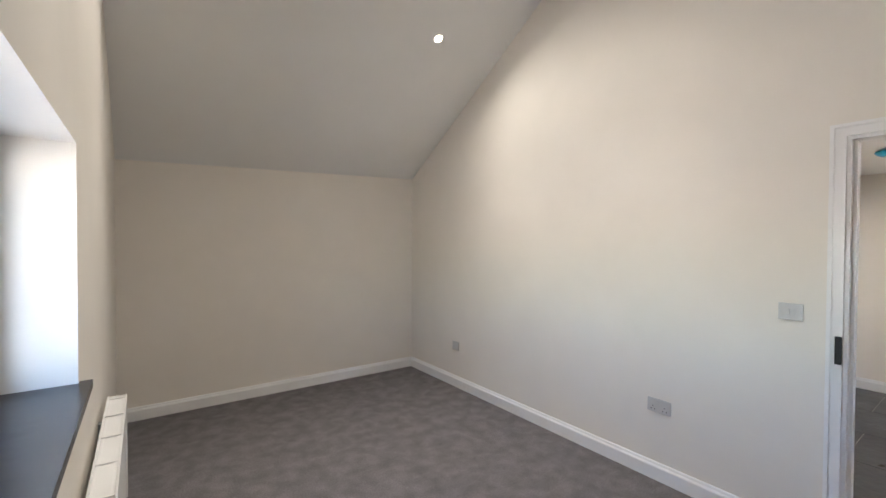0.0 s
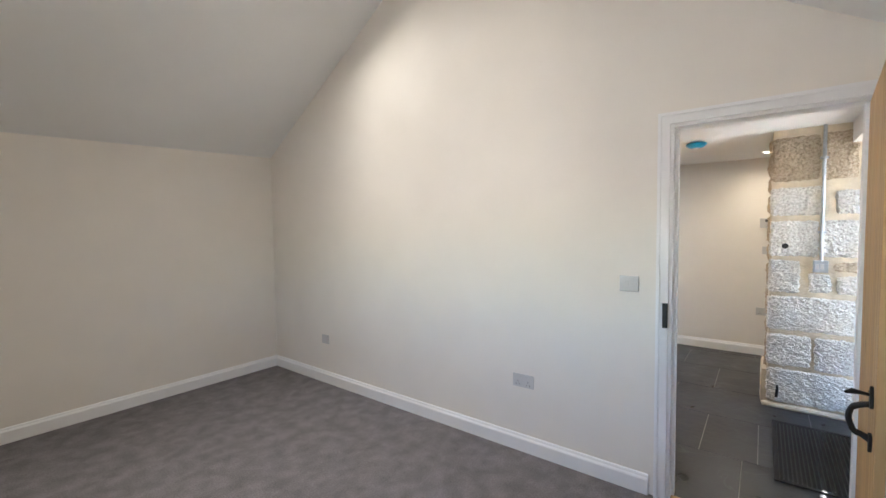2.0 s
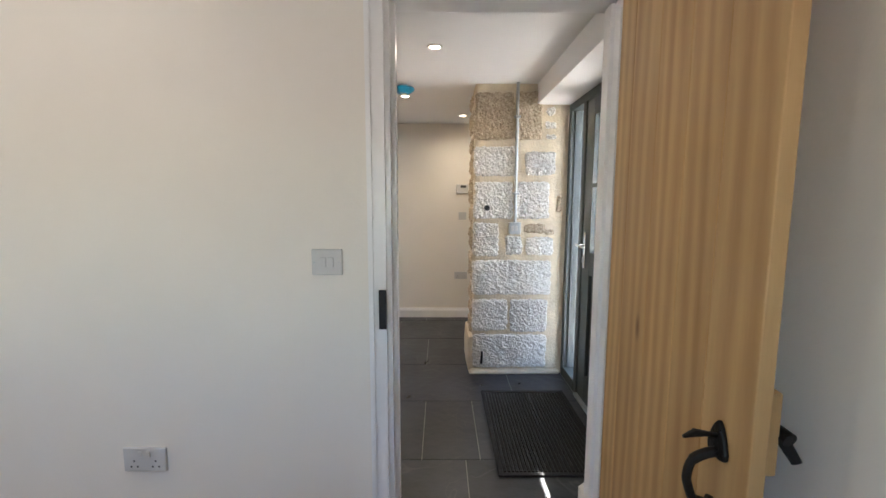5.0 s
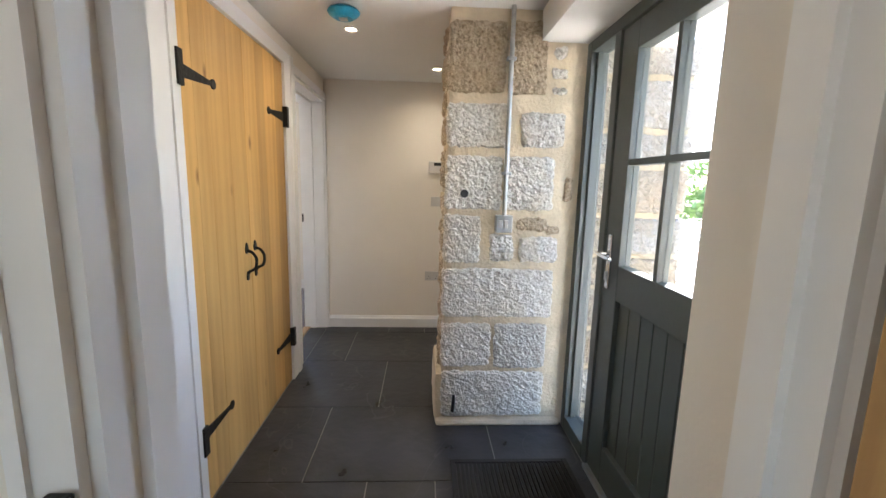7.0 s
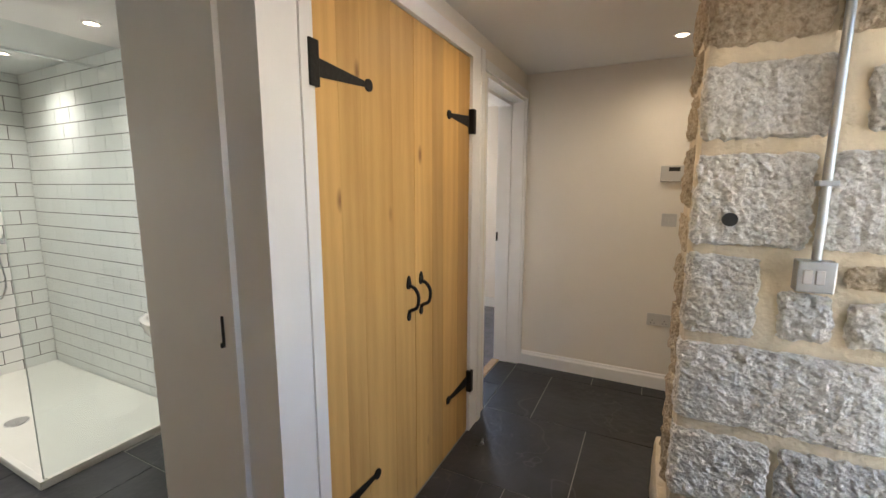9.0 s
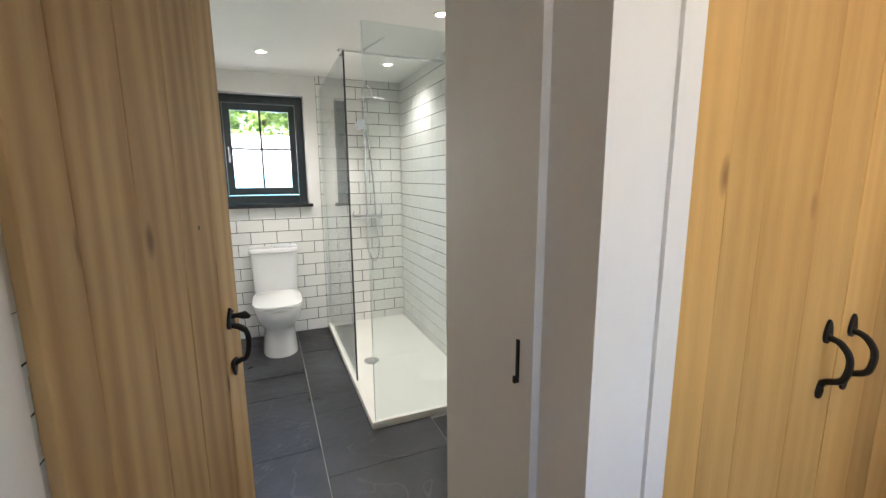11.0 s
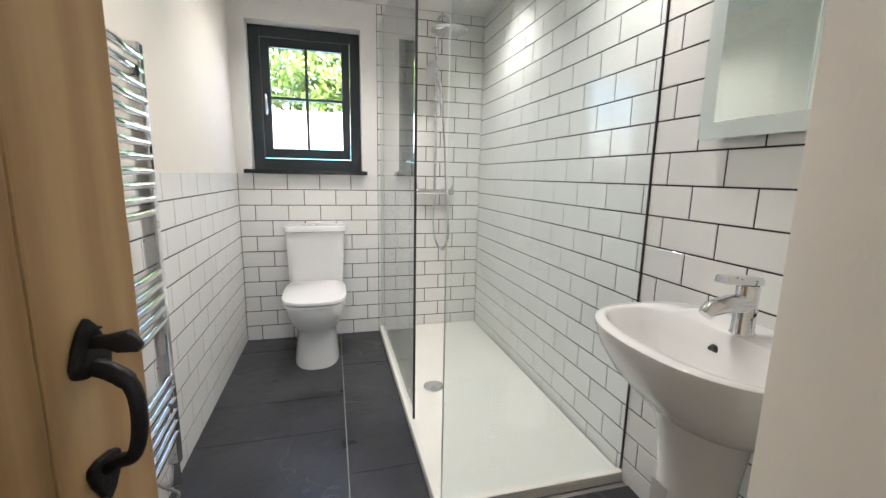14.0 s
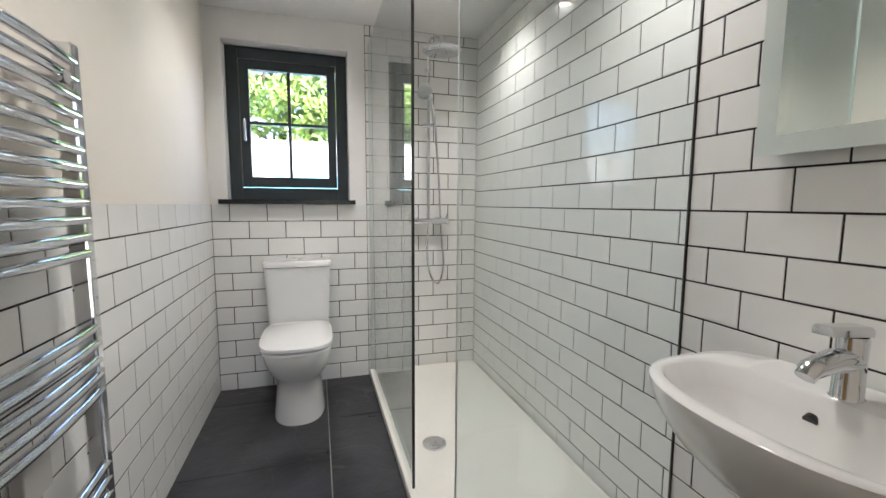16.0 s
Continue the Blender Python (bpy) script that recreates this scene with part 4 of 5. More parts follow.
# ---- bathroom fittings ----
# window
bw = tagged(thing("window_2", (5.0, TN + 0.12, 1.15), "anthracite framed window with four panes", "window"), kind="structure")
Y0, Y1 = TN + 0.095, TN + 0.16
part("window_frame", boxes((4.672, 4.737, Y0, Y1, 1.152, 2.048), (5.297, 5.362, Y0, Y1, 1.152, 2.048), (4.737, 5.297, Y0, Y1, 1.983, 2.048), (4.737, 5.297, Y0, Y1, 1.152, 1.225), bevel=0.003), ANTHRA, bw)
sash = part("sash", boxes((4.74, 4.792, Y0 + 0.012, Y1 - 0.008, 1.23, 1.98), (5.243, 5.294, Y0 + 0.012, Y1 - 0.008, 1.23, 1.98), (4.792, 5.243, Y0 + 0.012, Y1 - 0.008, 1.926, 1.98), (4.792, 5.243, Y0 + 0.012, Y1 - 0.008, 1.23, 1.292), bevel=0.002), ANTHRA, bw)
part("muntin", boxes((5.008, 5.026, Y0 + 0.018, Y1 - 0.012, 1.292, 1.926), (4.792, 5.008, Y0 + 0.018, Y1 - 0.012, 1.607, 1.623), (5.026, 5.243, Y0 + 0.018, Y1 - 0.012, 1.607, 1.623)), ANTHRA, sash)
for a, b in ((4.792, 5.008), (5.026, 5.243)):
    for c, e in ((1.292, 1.607), (1.623, 1.926)):
        part("pane", boxes((a, b, Y0 + 0.036, Y0 + 0.040, c, e)), GLASS, sash).visible_shadow = False
part("handle", tube([(4.766, Y0 + 0.01, 1.62), (4.766, Y0 - 0.03, 1.62), (4.768, Y0 - 0.032, 1.60), (4.768, Y0 - 0.032, 1.50)], 0.008), CHROME, bw, "chrome window handle", True)
part("window_sill", boxes((4.629, 5.395, TN - 0.05, TN - 0.001, 1.126, 1.152), (4.672, 5.362, TN - 0.001, TN + 0.095, 1.126, 1.152)), SILL, bw, "black slate sill")

# shower
tray = thing("shower_tray", (5.85, 4.0, 0), "low white shower tray with a round chrome waste", "shower tray")
SX0, SY0 = 5.472, 3.18
part("tray", boxes((SX0, TE - 0.012, SY0, TN - 0.012, 0.0, 0.032), (SX0, SX0 + 0.03, SY0, TN - 0.012, 0.032, 0.042), (SX0 + 0.03, TE - 0.012, SY0, SY0 + 0.03, 0.032, 0.042), bevel=0.004), TRAY, tray)
part("waste", lathe([(0.0, 0.0), (0.056, 0.0), (0.054, 0.008), (0.04, 0.012), (0.0, 0.013)], (5.655, 3.98, 0.032)), CHROME, tray, "chrome waste cover", True)
scr = thing("shower_screen", (5.49, 3.9, 0.04), "clear glass walk-in shower screen with dark edge seals", "shower screen")
for nm, s in (("side_glass", (5.490, 5.498, 3.705, TN - 0.014, 0.042, 2.10)), ("front_glass", (5.494, TE - 0.016, 3.196, 3.204, 0.042, 2.10))):
    part(nm, boxes(s), SCREEN, scr).visible_shadow = False
part("edge_seal", boxes((5.489, 5.499, 3.700, 3.705, 0.042, 2.10)), DARK, scr, "black edge strip")
part("edge_seal", boxes((5.4915, 5.494, 3.196, 3.204, 0.042, 2.10)), FROST, scr, "bright polished glass edge")
part("wall_profile", boxes((TE - 0.010, TE - 0.003, 3.1975, 3.2025, 0.042, 2.10)), DARK, scr, "dark wall profile")
part("wall_profile", boxes((5.486, 5.502, TN - 0.020, TN - 0.006, 0.042, 2.10)), FROST, scr)
part("support_bar", tube([(5.47, 3.76, 2.115), (TE - 0.008, 3.76, 2.115)], 0.008), CHROME, scr, smooth=True)
part("support_bar", tube([(5.60, 3.76, 2.115), (5.76, 3.74, TC)], 0.007), CHROME, scr, smooth=True)
part("clamp", boxes((5.478, 5.51, 3.745, 3.775, 2.085, 2.125), bevel=0.004), CHROME, scr)
sh = thing("shower_set", (5.86, TN - 0.02, 1.02), "chrome thermostatic shower with overhead rose and hand shower", "shower")
SF = TN - 0.012
part("valve_bar", tube([(5.725, SF - 0.045, 1.02), (5.745, SF - 0.045, 1.02), (5.75, SF - 0.045, 1.02), (5.97, SF - 0.045, 1.02), (5.975, SF - 0.045, 1.02), (5.995, SF - 0.045, 1.02)], [0.024, 0.024, 0.019, 0.019, 0.024, 0.024], 14), CHROME, sh, smooth=True)
for x in (5.785, 5.935):
    part("wall_elbow", tube([(x, SF, 1.02), (x, SF - 0.03, 1.02)], [0.028, 0.016], 14), CHROME, sh)
for x in (5.735, 5.985):
    part("control_lever", tube([(x, SF - 0.045, 1.04), (x, SF - 0.05, 1.07)], 0.005), CHROME, sh)
part("riser", tube(arc([(5.86, SF - 0.045, 1.03), (5.86, SF - 0.045, 1.6), (5.86, SF - 0.045, 2.07), (5.86, SF - 0.07, 2.13), (5.865, SF - 0.15, 2.135), (5.87, SF - 0.28, 2.085), (5.87, SF - 0.31, 2.03)], 6), 0.0105), CHROME, sh, smooth=True)
part("rose", lathe([(0.0, 0.02), (0.02, 0.018), (0.03, 0.008), (0.112, 0.003), (0.115, -0.004), (0.108, -0.009), (0.0, -0.009)], (5.87, SF - 0.31, 2.0), 36), CHROME, sh, "round overhead rose", True)
part("wall_bracket", boxes((5.848, 5.872, SF - 0.055, SF, 1.97, 1.99), bevel=0.003), CHROME, sh)
part("slider", tube([(5.825, SF - 0.05, 1.625), (5.895, SF - 0.055, 1.63)], [0.016, 0.013], 12), CHROME, sh)
hh = part("hand_shower", tube([(5.90, SF - 0.07, 1.60), (5.885, SF - 0.075, 1.70), (5.86, SF - 0.085, 1.79)], [0.011, 0.012, 0.015], 10), CHROME, sh, smooth=True)
part("spray_head", tube([(5.845, SF - 0.095, 1.805), (5.825, SF - 0.11, 1.815), (5.81, SF - 0.125, 1.82)], [0.018, 0.048, 0.05], 20), CHROME, hh, smooth=True)
part("hose", tube(arc([(5.90, SF - 0.07, 1.60), (5.925, SF - 0.06, 1.3), (5.945, SF - 0.05, 0.95), (5.965, SF - 0.045, 0.72), (5.925, SF - 0.045, 0.605), (5.87, SF - 0.045, 0.68), (5.85, SF - 0.045, 0.85), (5.862, SF - 0.045, 1.0)], 7), 0.0075, 8), CHROME, sh, "flexible chrome hose", True)


def ring(cx, cy, z, hx, y_front, y_back, power=2.6, count=36):
    """A rounded D outline: full curve at the front, squarer at the back."""
    out = []
    my, hy = (y_front + y_back) / 2, (y_back - y_front) / 2
    for k in range(count):
        a = 2 * math.pi * k / count
        c, s = math.cos(a), math.sin(a)
        p = power if s < 0 else 5.0
        out.append((cx + hx * math.copysign(abs(c) ** (2 / p), c), my + hy * math.copysign(abs(s) ** (2 / p), s), z))
    return out


wc = thing("toilet", (5.05, 4.6, 0), "white close coupled toilet with closed lid", "toilet")
TX = 5.048
part("pan", loft(bmesh.new(), [ring(TX, 0, z, hx, yf, yb) for z, hx, yf, yb in ((0.0, 0.133, 4.385, 4.88), (0.03, 0.131, 4.388, 4.88), (0.15, 0.120, 4.405, 4.88), (0.205, 0.118, 4.40, 4.88), (0.235, 0.135, 4.375, 4.88), (0.27, 0.155, 4.34, 4.88), (0.32, 0.170, 4.305, 4.88), (0.37, 0.178, 4.285, 4.88), (0.395, 0.178, 4.285, 4.88))]), CERAMIC, wc, smooth=True)
part("seat", loft(bmesh.new(), [ring(TX, 0, z, hx, yf, 4.755, 3.2) for z, hx, yf in ((0.397, 0.172, 4.286), (0.400, 0.178, 4.278), (0.412, 0.178, 4.278), (0.415, 0.174, 4.284))]), CERAMIC, wc, smooth=True)
part("lid", loft(bmesh.new(), [ring(TX, 0, z, hx, yf, 4.755, 3.2) for z, hx, yf in ((0.421, 0.174, 4.286), (0.424, 0.181, 4.274), (0.438, 0.180, 4.276), (0.444, 0.170, 4.29))]), CERAMIC, wc, "smooth white lid", True)
part("cistern", loft(bmesh.new(), [ring(TX, 0, z, hx, yf, TN - 0.015, 7) for z, hx, yf in ((0.39, 0.165, 4.775), (0.43, 0.170, 4.77), (0.76, 0.186, 4.757))]), CERAMIC, wc, smooth=True)
cl = part("cistern_lid", loft(bmesh.new(), [ring(TX, 0, z, hx, yf, TN - 0.014, 7) for z, hx, yf in ((0.762, 0.188, 4.755), (0.765, 0.193, 4.748), (0.79, 0.193, 4.748), (0.80, 0.187, 4.755))]), CERAMIC, wc, smooth=True)
part("flush_button", lathe([(0.0, 0.0), (0.026, 0.0), (0.024, 0.006), (0.0, 0.007)], (TX, 4.84, 0.80)), CHROME, cl, "chrome flush button", True)
part("seat_hinge", boxes((TX - 0.1, TX - 0.06, 4.742, 4.762, 0.40, 0.425), bevel=0.004), CHROME, wc)
part("seat_hinge", boxes((TX + 0.06, TX + 0.1, 4.742, 4.762, 0.40, 0.425), bevel=0.004), CHROME, wc)

# basin: the same rounded outline, turned to stand on the east wall
BY, BZ = 2.735, 0.775


def basin_ring(z, half_w, x_front, x_back, power=2.3, count=44):
    out = []
    mx, hx = (x_front + x_back) / 2, (x_back - x_front) / 2
    for k in range(count):
        a = 2 * math.pi * k / count
        c, s = math.cos(a), math.sin(a)
        p = power if s < 0 else 4.0
        out.append((mx + hx * math.copysign(abs(s) ** (2 / p), s), BY - half_w * math.copysign(abs(c) ** (2 / p), c), z))
    return out


WF = TE - 0.012
bas = thing("wash_basin", (6.0, BY, 0), "white ceramic pedestal wash basin with overflow hole", "wash basin")
part("bowl", loft(bmesh.new(), [basin_ring(BZ - d, w, f, b) for d, w, f, b in ((0.235, 0.10, 6.00, WF), (0.19, 0.17, 5.90, WF), (0.12, 0.235, 5.835, WF), (0.06, 0.260, 5.80, WF), (0.02, 0.268, 5.786, WF), (0.004, 0.268, 5.785, WF), (0.0, 0.262, 5.792, WF - 0.004),
     (0.0, 0.240, 5.820, WF - 0.13), (0.006, 0.231, 5.830, WF - 0.137), (0.05, 0.208, 5.85, WF - 0.15), (0.10, 0.165, 5.88, WF - 0.17), (0.135, 0.10, 5.91, WF - 0.20), (0.142, 0.03, 5.95, 6.0))]), CERAMIC, bas, smooth=True)
part("pedestal", loft(bmesh.new(), [[(WF - 0.17 - r * math.cos(a) * 1.1, BY + r * math.sin(a), z) for a in (2 * math.pi * k / 30 for k in range(30))] for r, z in ((0.098, 0.0), (0.094, 0.05), (0.084, 0.25), (0.086, 0.42), (0.10, 0.54), (0.115, 0.585))]), CERAMIC, bas, smooth=True)
# The overflow's inner shade is a dark plug in the bowl wall.
part("overflow", tube([(6.056, BY + 0.02, BZ - 0.045), (6.046, BY + 0.02, BZ - 0.05)], 0.0125, 14), DARK, bas, "dark plug for the shade in the overflow hole")
part("waste", lathe([(0.0, 0.0), (0.024, 0.0), (0.022, 0.004), (0.0, 0.004)], (5.965, BY, BZ - 0.142)), CHROME, bas)
part("label", boxes((WF - 0.277, WF - 0.275, BY - 0.02, BY + 0.03, 0.30, 0.40)), PLASTIC, bas, "small printed product label")
tap = thing("basin_tap", (6.1, BY, BZ), "chrome single lever basin mixer tap", "tap")
TXX = 6.105
part("body", loft(bmesh.new(), [[(TXX + x * s, BY + y * s, BZ + z) for x, y in [(0.026 * math.cos(a), 0.024 * math.sin(a)) for a in (2 * math.pi * k / 20 for k in range(20))]] for z, s in ((0.0, 1.12), (0.004, 1.0), (0.07, 0.95), (0.112, 1.0), (0.118, 0.9))]), CHROME, tap, smooth=True)
part("spout", tube([(TXX, BY, BZ + 0.072), (TXX - 0.05, BY, BZ + 0.075), (TXX - 0.105, BY, BZ + 0.066), (TXX - 0.118, BY, BZ + 0.052)], [0.024, 0.022, 0.019, 0.016], 14), CHROME, tap, smooth=True)
part("lever", loft(bmesh.new(), [[(TXX + x, BY + y * w, BZ + 0.12 + h - x * 0.08) for x, y in ((0.022, -1), (0.022, 1), (-0.085, 0.8), (-0.085, -0.8))] for h, w in ((0.0, 0.02), (0.012, 0.02), (0.018, 0.015))]), CHROME, tap)

# mirror
mir = thing("wall_mirror", (TE - 0.03, 2.72, 1.25), "frameless bathroom mirror cabinet with frosted edge", "mirror")
MZ0, MZ1, MYA, MYB = 1.245, 1.93, 2.36, 2.995
part("backing", boxes((TE - 0.035, TE - 0.009, MYA + 0.03, MYB - 0.03, MZ0 + 0.03, MZ1 - 0.03)), FROST, mir)
part("mirror_plate", boxes((TE - 0.040, TE - 0.035, MYA + 0.045, MYB - 0.045, MZ0 + 0.045, MZ1 - 0.045)), MIRROR, mir)
part("frosted_border", boxes((TE - 0.040, TE - 0.035, MYA, MYA + 0.045, MZ0, MZ1), (TE - 0.040, TE - 0.035, MYB - 0.045, MYB, MZ0, MZ1), (TE - 0.040, TE - 0.035, MYA + 0.045, MYB - 0.045, MZ0, MZ0 + 0.045), (TE - 0.040, TE - 0.035, MYA + 0.045, MYB - 0.045, MZ1 - 0.045, MZ1)), FROST, mir, "frosted glass border")

# towel radiator
tr = thing("towel_radiator", (TW + 0.06, 3.15, 0.2), "tall chrome ladder towel radiator with bowed bars", "towel radiator")
TY0, TY1, TXR = 2.90, 3.388, TW + 0.069
for y in (TY0, TY1):
    part("post", boxes((TXR - 0.018, TXR + 0.022, y - 0.016, y + 0.016, 0.20, 1.475), bevel=0.006), CHROME, tr)
rows = [1.437 - 0.0385 * i for i in range(12)] + [0.838 - 0.0385 * i for i in range(5)] + [0.50 - 0.0385 * i for i in range(6)]
for z in rows:
    part("bar", tube([(TXR + 0.012 + 0.014 * math.sin(math.pi * k / 12), TY0 + (TY1 - TY0) * k / 12, z) for k in range(13)], 0.0122, 10), CHROME, tr, smooth=True)
for y, z in ((TY1 - 0.06, 1.39), (TY1 - 0.06, 0.42), (TY0 + 0.06, 1.39)):
    part("wall_bracket", tube([(TW + 0.008, y, z), (TXR + 0.03, y, z)], [0.017, 0.015], 12), CHROME, tr)
part("valve", tube([(TXR, TY1, 0.20), (TXR, TY1, 0.13), (TXR - 0.04, TY1, 0.12)], [0.014, 0.018, 0.012], 12), CHROME, tr)
spur = thing("fused_spur", (TW + 0.01, 3.24, 0.56), "white fused switch plate with a flex behind the towel radiator", "switch plate")
part("plate", boxes((TW + 0.009, TW + 0.035, 3.19, 3.28, 0.53, 0.62), bevel=0.004), PLASTIC, spur)
part("flex", tube(arc([(TW + 0.03, 3.24, 0.53), (TW + 0.03, 3.26, 0.3), (TW + 0.04, 3.34, 0.16), (TW + 0.05, 3.44, 0.05), (TW + 0.04, 3.46, 0.006)], 6), 0.005, 8), PLASTIC, spur, "white flex")

# ---- outdoors ----
setting("ground", boxes((-300, 300, -300, 300, -0.17, -0.15)), GRAVEL, "pale gravel ground outside the house", "ground")
# Unseen slab, added only to block sun and sky from above.
setting("unseen_light_cover", boxes((4.6, 9.4, -0.55, 5.4, 2.5, 2.56)), DARK, "unseen dark slab that shuts out daylight above the hall and bathroom", "roof")
ow = tagged(thing("garden_wall", (6.6, -0.7, 0), "rough stone wall beside the front door", "stone wall"), kind="structure")
part("mortar", rough_block(6.335, 6.85, -0.72, -0.13, -0.15, 2.14, 0.006, 0.05, 5, False), MORTAR_G, ow, "sandy lime mortar", True)
rng = random.Random(3)
z = -0.1
while z < 2.03:
    h = rng.uniform(0.16, 0.30)
    y = -0.73
    while y < -0.19:
        w = rng.uniform(0.18, 0.42)
        part("stone", rough_block(6.315, 6.42, y, min(y + w, -0.135), z, min(z + h - 0.025, 2.13), 0.010, 0.025, rng.randint(50, 900)), rng.choice((STONE_G, STONE_G, STONE_H)), ow)
        y += w + 0.02
    z += h


def leaves(name, label, centre, size, count, leaf, seed, mat=None):
    """A bush: short limbs and a crown of loose clumps of small leaves."""
    r = random.Random(seed)
    t = thing(name, (centre[0], centre[1], 0), label, "bush", "garden bushes")
    verts, faces = [], []
    lumps = [(Vector((r.uniform(-1, 1), r.uniform(-1, 1), r.uniform(-1, 1))), r.uniform(0.25, 0.5)) for _ in range(26)]
    for i in range(count):
        c, s = r.choice(lumps)
        d = Vector((r.gauss(0, 1), r.gauss(0, 1), r.gauss(0, 1))).normalized() * s * r.uniform(0.6, 1.0)
        p = Vector((centre[0] + (c.x + d.x) * size[0], centre[1] + (c.y + d.y) * size[1], centre[2] + (c.z + d.z) * size[2]))
        u = Vector((r.gauss(0, 1), r.gauss(0, 1), r.gauss(0, 1))).normalized() * leaf
        v = u.orthogonal().normalized() * leaf * 0.45
        k = len(verts)
        verts += [p - u, p + v, p + u, p - v]
        faces.append((k, k + 1, k + 2, k + 3))
    me = bpy.data.meshes.new("crown")
    me.from_pydata([tuple(v) for v in verts], [], faces)
    me.materials.append(mat or LEAF)
    me.transform(Matrix.Translation(-t.location))
    ob = new("crown", me)
    ob.parent = t
    for i in range(5):
        a = r.uniform(0, 6.28)
        part("limb", tube(arc([(centre[0], centre[1], -0.15), (centre[0] + 0.2 * math.cos(a), centre[1] + 0.2 * math.sin(a), centre[2] * 0.6), (centre[0] + size[0] * 0.7 * math.cos(a), centre[1] + size[1] * 0.7 * math.sin(a), centre[2] + size[2] * 0.4)], 4), [0.05] * 5 + [0.035] * 3 + [0.012]), BARK, t)
    return t


LEAF_B = material("bright_leaves", (0.16, 0.26, 0.05), 0.5, vary=0.5, scale=2, bump=0.0)
leaves("bush", "leafy green bush above the pale garden wall", (3.6, 11.6, 3.5), (1.7, 1.0, 1.3), 5000, 0.10, 1, LEAF_B)
leaves("bush", "dark leafy green tree above the garden wall", (6.4, 12.2, 3.6), (1.6, 1.0, 1.5), 5000, 0.11, 2)
leaves("bush", "leafy bush trailing over the pale wall", (5.0, 11.0, 2.7), (3.0, 0.5, 0.5), 4500, 0.08, 3, LEAF_B)
leaves("bush", "green hedge across the yard", (17.0, -9.5, 1.3), (3.5, 2.5, 1.3), 4500, 0.14, 4)
leaves("bush", "green hedge across the yard", (13.0, -16.0, 1.6), (5, 2.5, 1.7), 4500, 0.16, 5, LEAF_B)
setting("garden_wall_north", boxes((-3, 14, 9.6, 9.9, -0.15, 2.15)), RENDER, "pale rendered retaining wall behind the house", "garden wall")
tarp = thing("tarpaulin", (5.3, 8.3, 0), "turquoise tarpaulin heap outside the bathroom window", "tarpaulin")
part("sheet", loft(bmesh.new(), [[(5.3 + r * 1.4 * math.cos(a) * (1 + 0.12 * math.sin(3 * a)), 8.5 + r * 0.6 * math.sin(a), z) for a in (2 * math.pi * k / 24 for k in range(24))] for r, z in ((1.0, -0.15), (0.98, 1.0), (0.85, 1.35), (0.5, 1.5), (0.1, 1.54))]), material("turquoise_sheet", (0.15, 0.42, 0.48), 0.5, vary=0.2, bump=0.3, bump_scale=6), tarp, smooth=True)


# ---- pieces: floor slates ----
def slate(parent, x0, x1, y0, y1):
    g = 0.0022
    if x1 - x0 < 0.02 or y1 - y0 < 0.02:
        return
    bm = boxes((x0 + g, x1 - g, y0 + g, y1 - g, -0.0039, 0.0005), bevel=0.0012)
    part("slate_tile", bm, SLATE, parent)


hallf = bpy.data.objects["floor_hall"]
edges_x = [4.512, 5.163, 5.812, 6.455, 7.115, 7.738, HE]
cuts = [[0.10, 0.72, 1.10], [0.642, 0.954], [0.337, 1.25], [0.335, 0.972], [0.40, 1.30], [0.69, 1.02]]
for i, c in enumerate(cuts):
    ys = [FY] + c + [HN]
    for a, b in zip(ys, ys[1:]):
        slate(hallf, edges_x[i], edges_x[i + 1], a, b)
for i, c in enumerate([[2.05, 2.62, 3.14, 3.756, 4.06, 4.712], [1.95, 2.90, 3.46, 4.41], [2.25, 3.16]]):
    xs = [TW, 5.195, 5.812, TE]
    ys = [HN] + c + [TN]
    for a, b in zip(ys, ys[1:]):
        x0, x1 = xs[i], xs[i + 1]
        if i == 2 and a >= 3.1 or (i == 2 and b <= TS):
            continue
        slate(hallf, x0, x1, a, b)

for a, b in ((FX0 + 0.03, 7.44), (7.44, FX1 - 0.04)):
    slate(hallf, a, b, HN, FAR_D - 0.05)

# ---- pieces: wall tiles in running bond ----
TWID, THEI, TJ, TD = 0.1985, 0.0975, 0.0050, 0.0022
tile_cache = {}


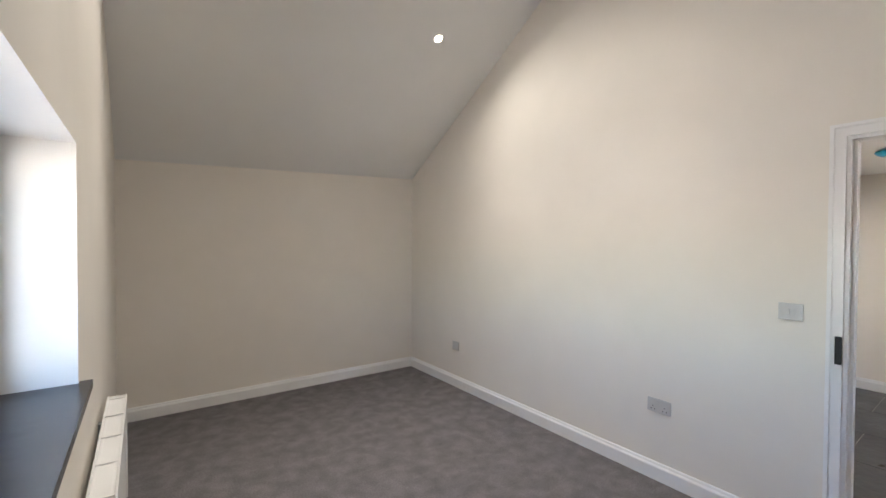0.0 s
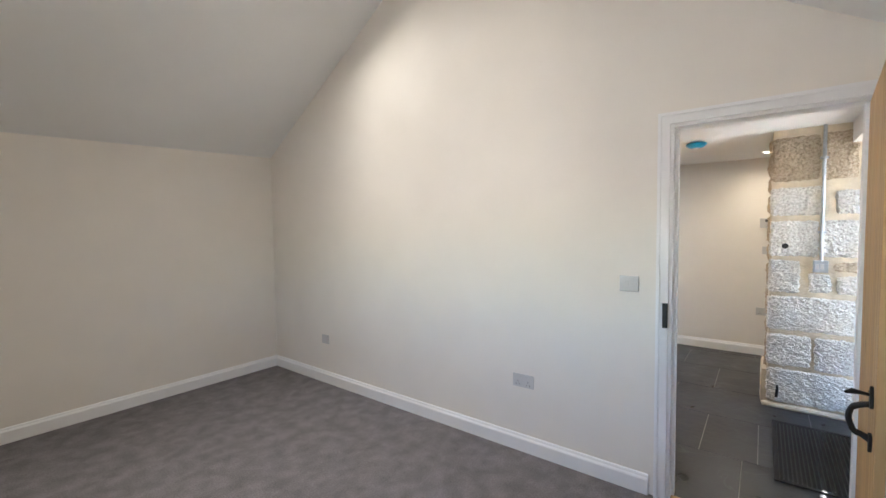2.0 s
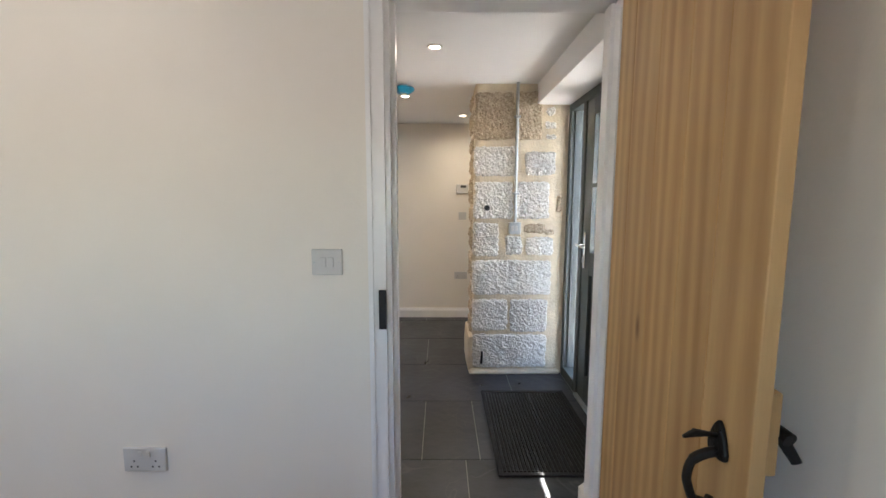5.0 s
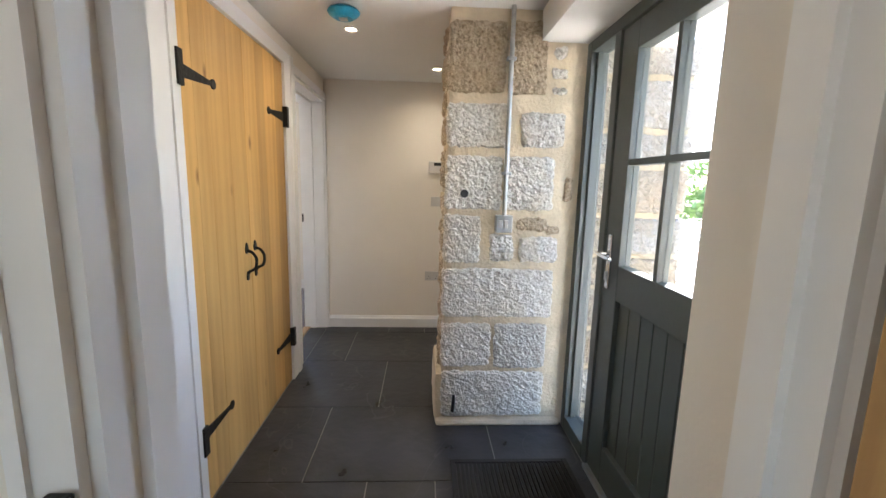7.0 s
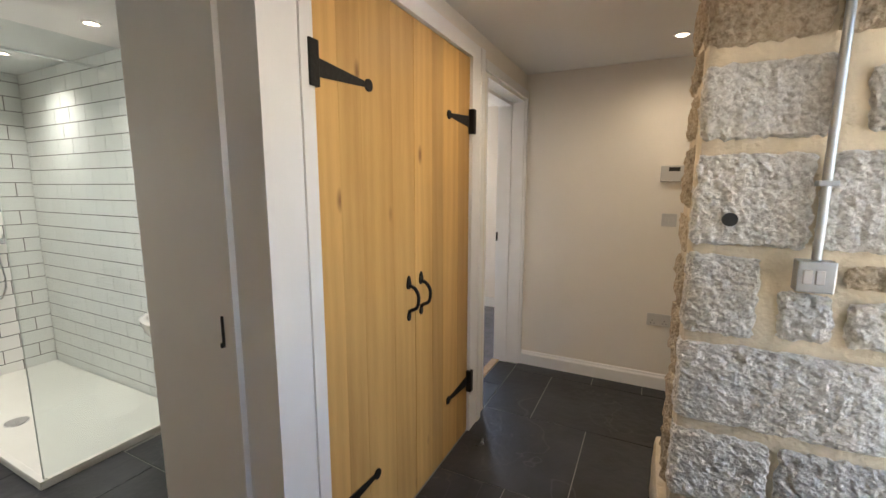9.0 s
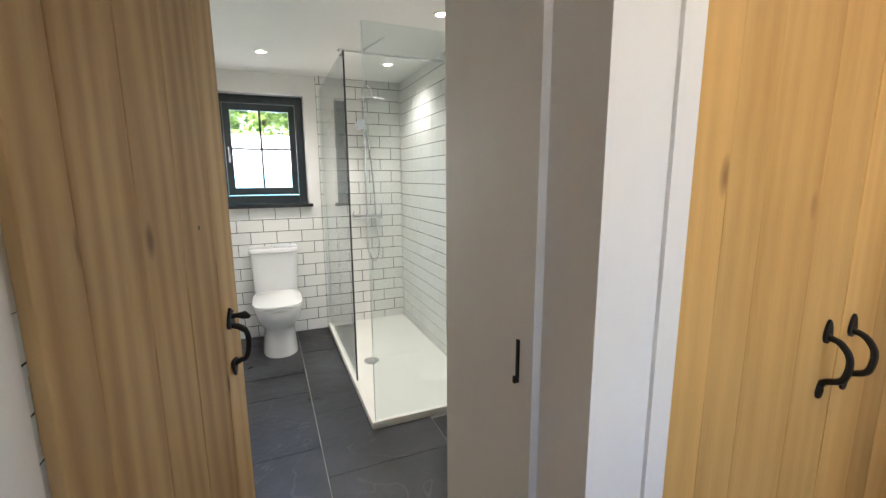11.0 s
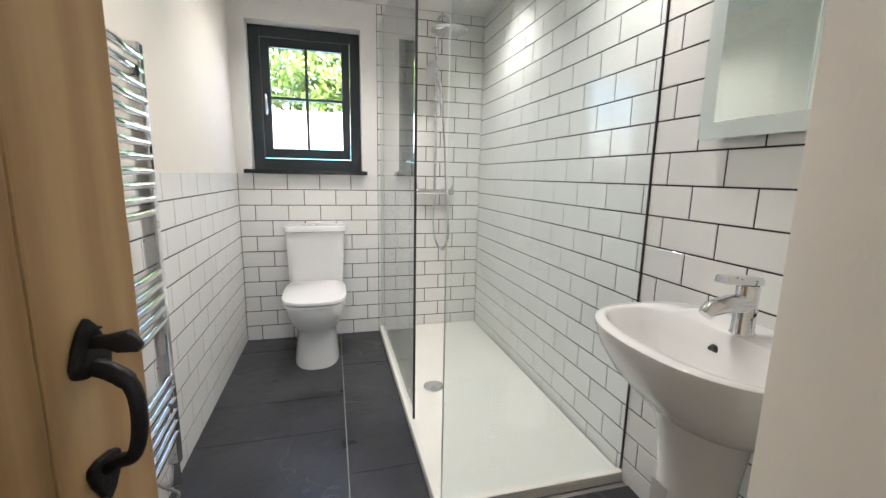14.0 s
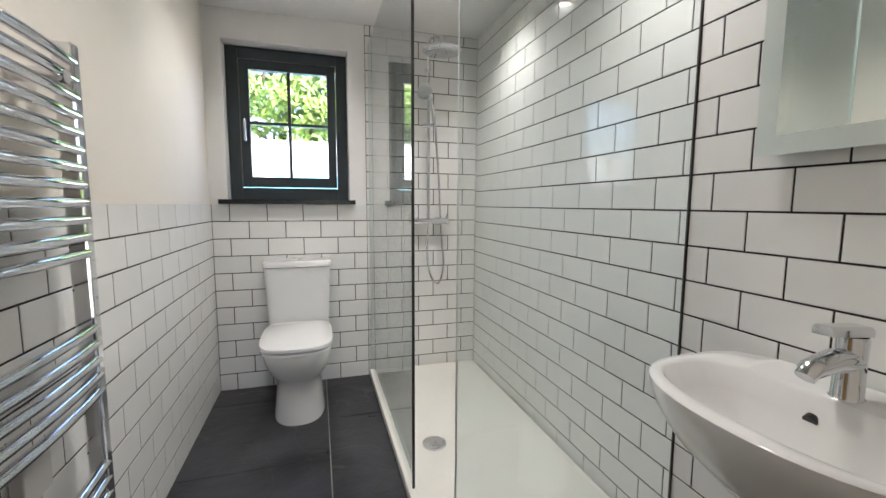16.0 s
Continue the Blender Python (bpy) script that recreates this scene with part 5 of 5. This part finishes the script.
def wall_tile(parent, axis, face, out, u0, u1, z0, z1):
    """One glazed tile on a wall face; alike tiles share a mesh."""
    w, h = round(u1 - u0, 4), round(z1 - z0, 4)
    if w < 0.004 or h < 0.004:
        return
    key = (axis, out, w, h)
    if key not in tile_cache:
        d0, d1 = sorted((0.0, out * TD))
        bm = boxes((d0, d1, -w / 2, w / 2, -h / 2, h / 2)) if axis == "x" else boxes((-w / 2, w / 2, d0, d1, -h / 2, h / 2))
        rim = [e for e in bm.edges if all(abs((v.co.x if axis == "x" else v.co.y) - out * TD) < 1e-5 for v in e.verts)]
        bmesh.ops.bevel(bm, geom=rim, offset=0.0008, segments=1, affect="EDGES")
        tile_cache[key] = mesh_of("tile", bm, TILE)
    ob = new("tile", tile_cache[key])
    ob.parent = parent
    m = ((u0 + u1) / 2, (z0 + z1) / 2)
    ob.location = (face, m[0], m[1]) if axis == "x" else (m[0], face, m[1])
    return ob


def tiled(parent, axis, face, out, u_start, u_end, way, z0, z1, phase=0.0, holes=()):
    """Rows of tiles from u_start (where full tiles begin) towards u_end."""
    row, z = 0, z0
    lo, hi = min(u_start, u_end), max(u_start, u_end)
    while z < z1 - 0.012:
        top = min(z + THEI, z1)
        u = u_start - way * ((TWID + TJ) * (0.5 * (row % 2) + phase))
        while (u - u_end) * way < 0:
            a, b = sorted((u, u + way * TWID))
            a, b = max(a, lo), min(b, hi)
            if b - a > 0.004 and not any(a > h0 - 0.01 and b < h1 + 0.01 and z > k0 - 0.01 and top < k1 + 0.01 for h0, h1, k0, k1 in holes):
                wall_tile(parent, axis, face, out, a, b, z, top)
            u += way * (TWID + TJ)
        z, row = z + THEI + TJ, row + 1


# grout beds stand just proud of the plaster where the walls are tiled
bedn = setting("tile_bed_north", boxes((TW + 0.005, 5.468, TN - 0.004, TN, 0, 1.124), (5.468, TE - 0.004, TN - 0.004, TN, 0, TC)), GROUT, "dark grout bed of the tiled end wall", "wall tiles")
bedw = setting("tile_bed_west", boxes((TW, TW + 0.004, 1.80, TN - 0.005, 0, 1.124)), GROUT, "dark grout bed of the half tiled wall", "wall tiles")
bede = bpy.data.objects["wall_bath_east"]
ZB = 0.002
tiled(bedn, "y", TN - 0.003, -1, TE - 0.005, 5.47, -1, ZB, TC - 0.002, 0.03)
tiled(bedn, "y", TN - 0.003, -1, 5.467, TW + 0.0075, -1, ZB, 1.13, 0.10)
tiled(bede, "x", TE - 0.0005, -1, TN - 0.0075, TS + 0.002, -1, ZB - 0.012, TC - 0.002, 0.675)
tiled(bedw, "x", TW + 0.003, 1, TN - 0.0075, 1.80, -1, ZB, 1.13, 0.91)
